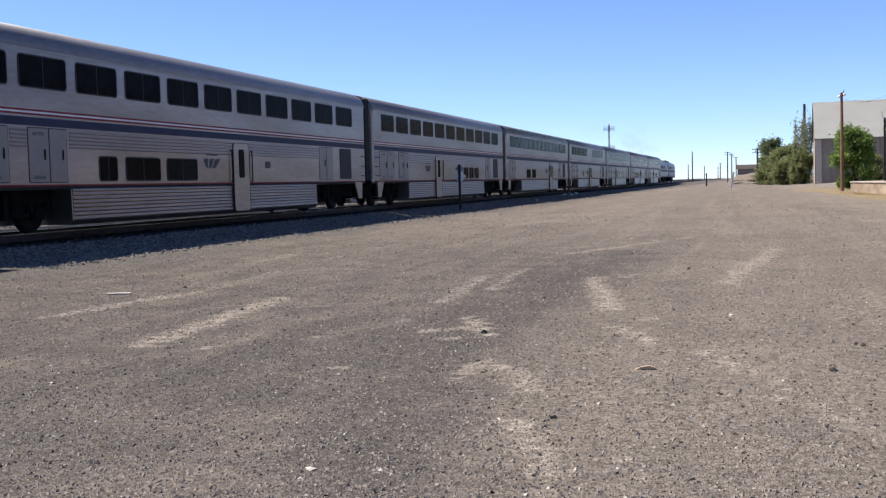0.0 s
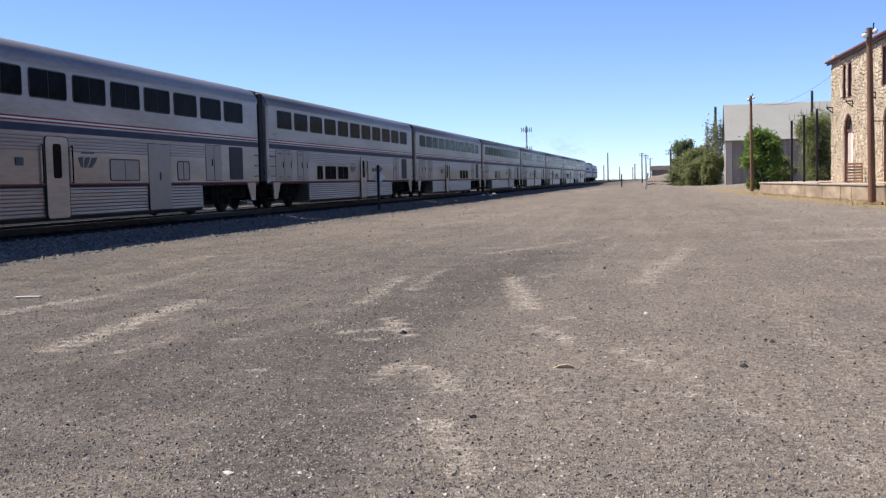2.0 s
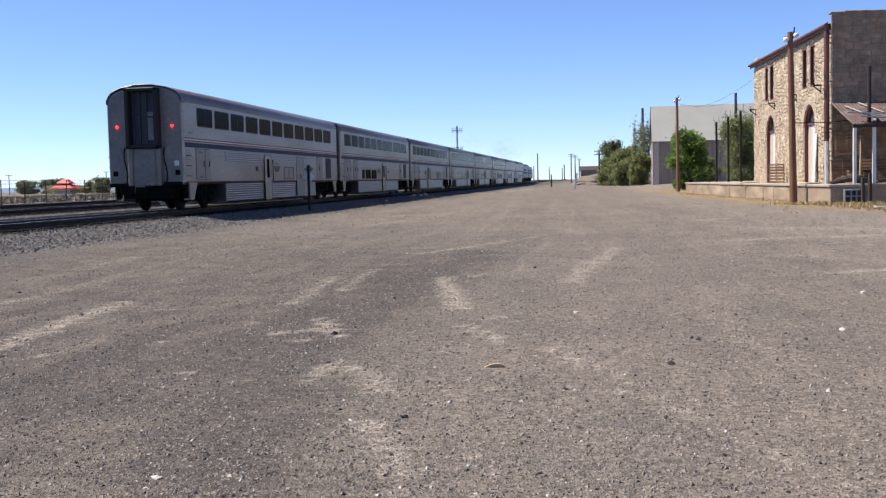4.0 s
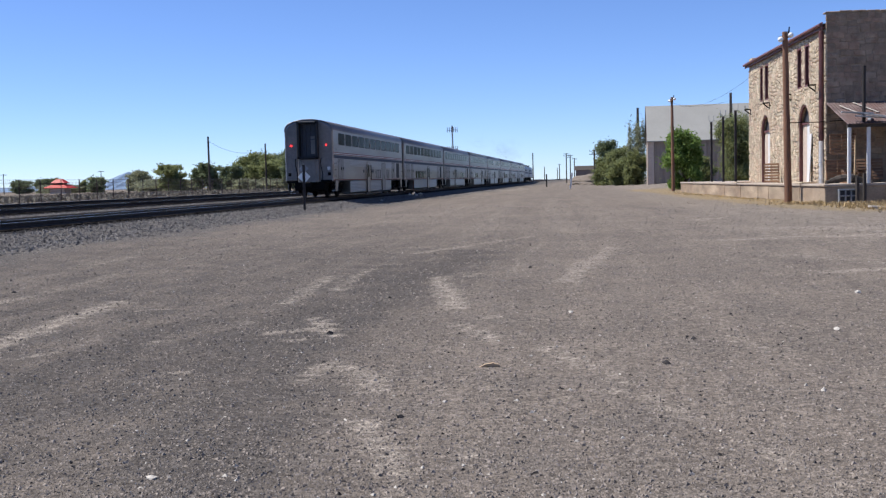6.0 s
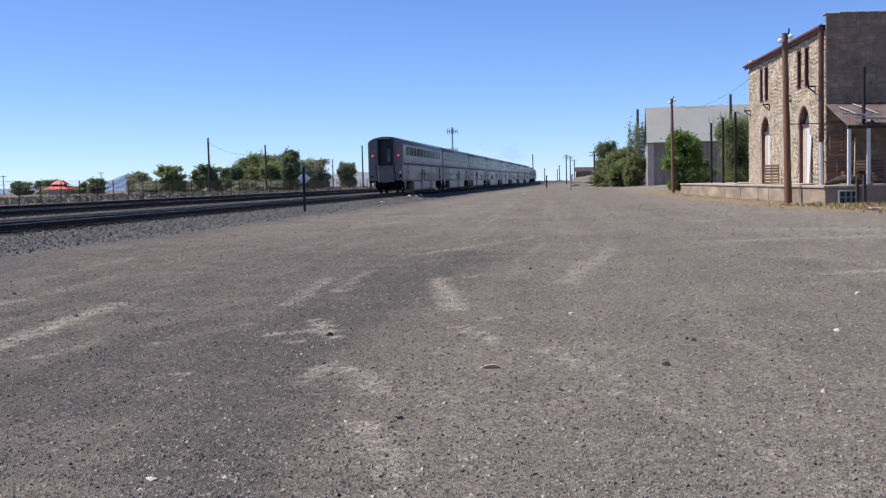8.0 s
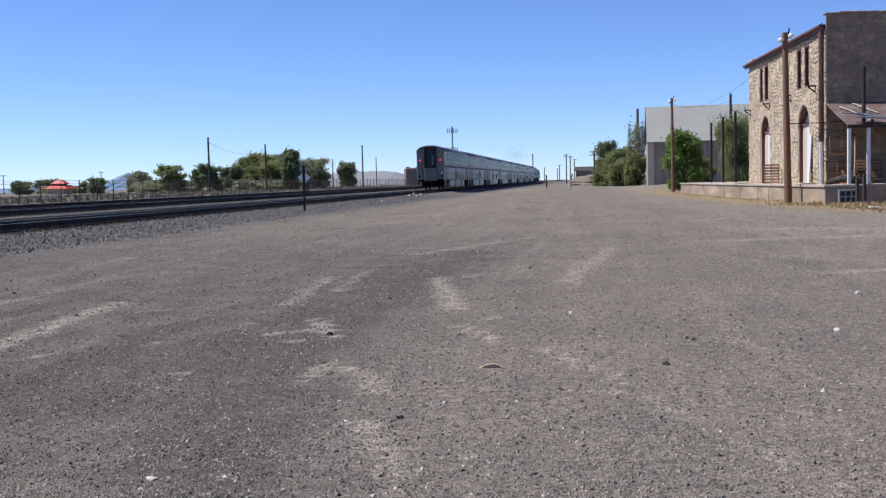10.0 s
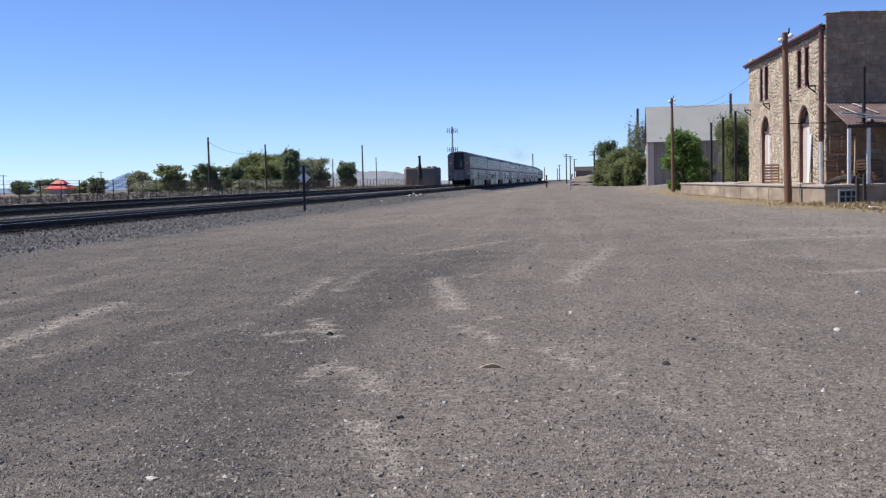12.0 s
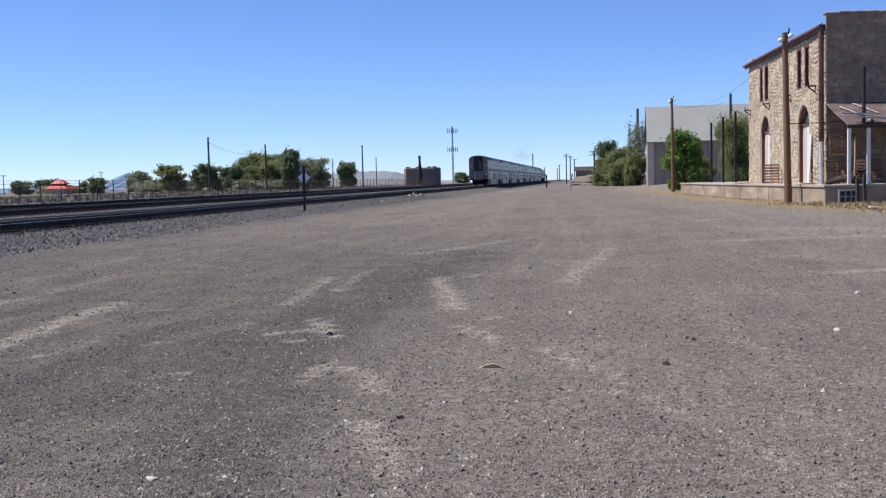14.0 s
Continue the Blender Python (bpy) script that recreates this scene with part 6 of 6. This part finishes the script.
for i in range(2600):
    yy = r2.uniform(36, 52) if i % 3 else r2.uniform(36, 96)
    xx = 10.7 - .0517 * (yy - 49) - abs(r2.gauss(0, .9)) + (.05 if yy > 49 else r2.uniform(0, 4))
    if yy < 49 and xx < 9.5:
        continue
    z = ground_z(xx, yy)
    for j in range(3):
        a, h = r2.uniform(0, 6.28), r2.uniform(.04, .20) * (1.1 if yy < 50 else .5)
        dx, dy = math.cos(a) * .02, math.sin(a) * .02
        k = len(gv)
        tx, ty = xx + r2.uniform(-.1, .1), yy + r2.uniform(-.1, .1)
        gv += [(xx - dx, yy - dy, z - .02), (xx + dx, yy + dy, z - .02), (tx, ty, z + h)]
        gf.append((k, k + 1, k + 2))
me = bpy.data.meshes.new("dry_grass")
me.from_pydata(gv, [], gf)
me.materials.append(STRAW)
tagged(new("dry_grass", me), "dry straw-coloured grass along the dock", "grass", kind="stuff")

# ---- wall stones, last ----
def stone_me(seed, bumpy=.10):
    """A rough-faced block of unit size about its middle; the face looks to -x."""
    rr = random.Random(seed)
    bm = bmesh.new()
    back = [(.5, -.5, -.5), (.5, .5, -.5), (.5, .5, .5), (.5, -.5, .5)]
    edge = [(-.15, y * .98, z * .98) for _, y, z in back]
    face = [(-.5 + rr.uniform(-bumpy, bumpy), y * .86 + rr.uniform(-.06, .06), z * .82 + rr.uniform(-.06, .06)) for _, y, z in back]
    rows = [[bm.verts.new(p) for p in s] for s in (back, edge, face)]
    for a, c in zip(rows, rows[1:]):
        for i in range(4):
            bm.faces.new((a[i], a[(i + 1) % 4], c[(i + 1) % 4], c[i]))
    mid = bm.verts.new((-.58 + rr.uniform(-bumpy, bumpy), rr.uniform(-.15, .15), rr.uniform(-.15, .15)))
    for i in range(4):
        bm.faces.new((rows[2][i], rows[2][(i + 1) % 4], mid))
    bmesh.ops.recalc_face_normals(bm, faces=bm.faces)
    me = bpy.data.meshes.new("wall_stone")
    bm.to_mesh(me)
    bm.free()
    return me


VARIANTS = [stone_me(i) for i in range(8)]
for v in VARIANTS:
    v.materials.append(STONE)


def courses(y0, y1, z0, z1, hmin, hmax, lmin, lmax, seed, blocked=None, rough=0.2):
    rr = random.Random(seed)
    z = z0
    while z < z1 - .1:
        h = min(rr.uniform(hmin, hmax), z1 - z)
        y = y0
        while y < y1 - .05:
            w = min(rr.uniform(lmin, lmax), y1 - y)
            if y1 - y - w < .12:
                w = y1 - y
            if blocked and blocked(y, y + w, z, z + h):
                w2 = .12
                if not blocked(y, y + w2, z, z + h):
                    yield y, y + w2, z, z + h
                y += w2
                continue
            dz = rough * (.10 * math.sin(1.7 * y + 3.3 * z) + .07 * math.sin(4.3 * y + z))
            yield y, y + w, z + dz + rr.uniform(-.05, .03) * rough, z + h + dz + rr.uniform(-.03, .05) * rough
            y += w
        z += h


def joined_stones(name, rows, material, parent, turn=None):
    vv, ff = [], []
    for i, (y0, y1, z0, z1, x, t) in enumerate(rows):
        me = VARIANTS[i * 5 % 8]
        k = len(vv)
        for v in me.vertices:
            tilt = math.sin(i * 12.9) * .13 * (t > .1)
            dy, dz = v.co.y * (y1 - y0 - .025), v.co.z * (z1 - z0 - .025)
            p = Vector((x + v.co.x * t, (y0 + y1) / 2 + dy - tilt * dz, (z0 + z1) / 2 + dz + tilt * dy))
            vv.append(tuple(turn @ p if turn is not None else p))
        ff += [tuple(k + j for j in p.vertices) for p in me.polygons]
    me = bpy.data.meshes.new(name)
    me.from_pydata(vv, [], ff)
    me.materials.append(material)
    return tagged(part(name, me, None, parent), kind="stuff")


front = [s for s in courses(FY0 - .02, FY1, .85, EAVE - .1, .13, .25, .15, .40, 4, open_at, .8)]
front.sort(key=lambda s: s[0])
rr = random.Random(8)
for y0, y1, z0, z1 in front[:300]:
    part("wall_stone", VARIANTS[rr.randrange(8)], None, hall, m=Matrix.Translation((1.018, (y0 + y1) / 2, (z0 + z1) / 2)) @ pose(0, 0, 0, rr.uniform(-9, 9), 0, rr.uniform(-3, 3)) @ Matrix.Diagonal((rr.uniform(.065, .105), (y1 - y0) * rr.uniform(.86, 1.03), (z1 - z0) * rr.uniform(.84, 1.06), 1)))
joined_stones("far_wall_stone", [(*s, 1.022, .080) for s in front[300:]], STONE_S, hall)
TURN = Matrix(((0, -1, 0, 0), (1, 0, 0, 0), (0, 0, 1, 0), (0, 0, 0, 1)))
# end wall stones, darker in colour to stand for shade
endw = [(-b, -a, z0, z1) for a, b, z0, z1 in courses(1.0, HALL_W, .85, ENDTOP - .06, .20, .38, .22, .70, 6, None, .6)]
joined_stones("end_wall_stone", [(*s, FY0 + .03, .07) for s in endw], STONE_SHADE, hall, TURN)
# ---- what moves ----
CAR_LEN, ENGINE_LEN = 25.91, 21.0
REAR = [(0.0, -9.70), (1.5, 7.66), (3.0, 25.60), (5.0, 50.3), (6.5, 69.0), (7.5, 81.6), (9.5, 107.6), (11.0, 127.5), (12.5, 147.3), (14.0, 166.8)]


def motions():
    for i, car in enumerate(CARS):
        walk(car, [(t, pose(TRACK_X, s + i * CAR_LEN, RAIL_Z + GRADE * (s + i * CAR_LEN), math.degrees(GRADE))) for t, s in REAR])
    for i, eng in enumerate(ENGINES):
        walk(eng, [(t, pose(TRACK_X, s + 8 * CAR_LEN + i * ENGINE_LEN, RAIL_Z + GRADE * (s + 8 * CAR_LEN + i * ENGINE_LEN), math.degrees(GRADE))) for t, s in REAR])

    marks = [k / FPS for k in range(int(14.0 * FPS) + 1)]
    gone = np.interp(marks, [t for t, s in REAR], [s for t, s in REAR])
    for w in WHEELS:
        at, turned = w.matrix_basis.translation.copy(), [-math.degrees(s / .49) for s in gone]
        walk(w, [(t, pose(*at, a)) for t, a in zip(marks, turned)])
    walk(smoke, [(0.0, pose(TRACK_X, 205, 0)), (7.0, pose(TRACK_X + .5, 262, .4)), (14.0, pose(TRACK_X + 1, 300, .8))])


motions()
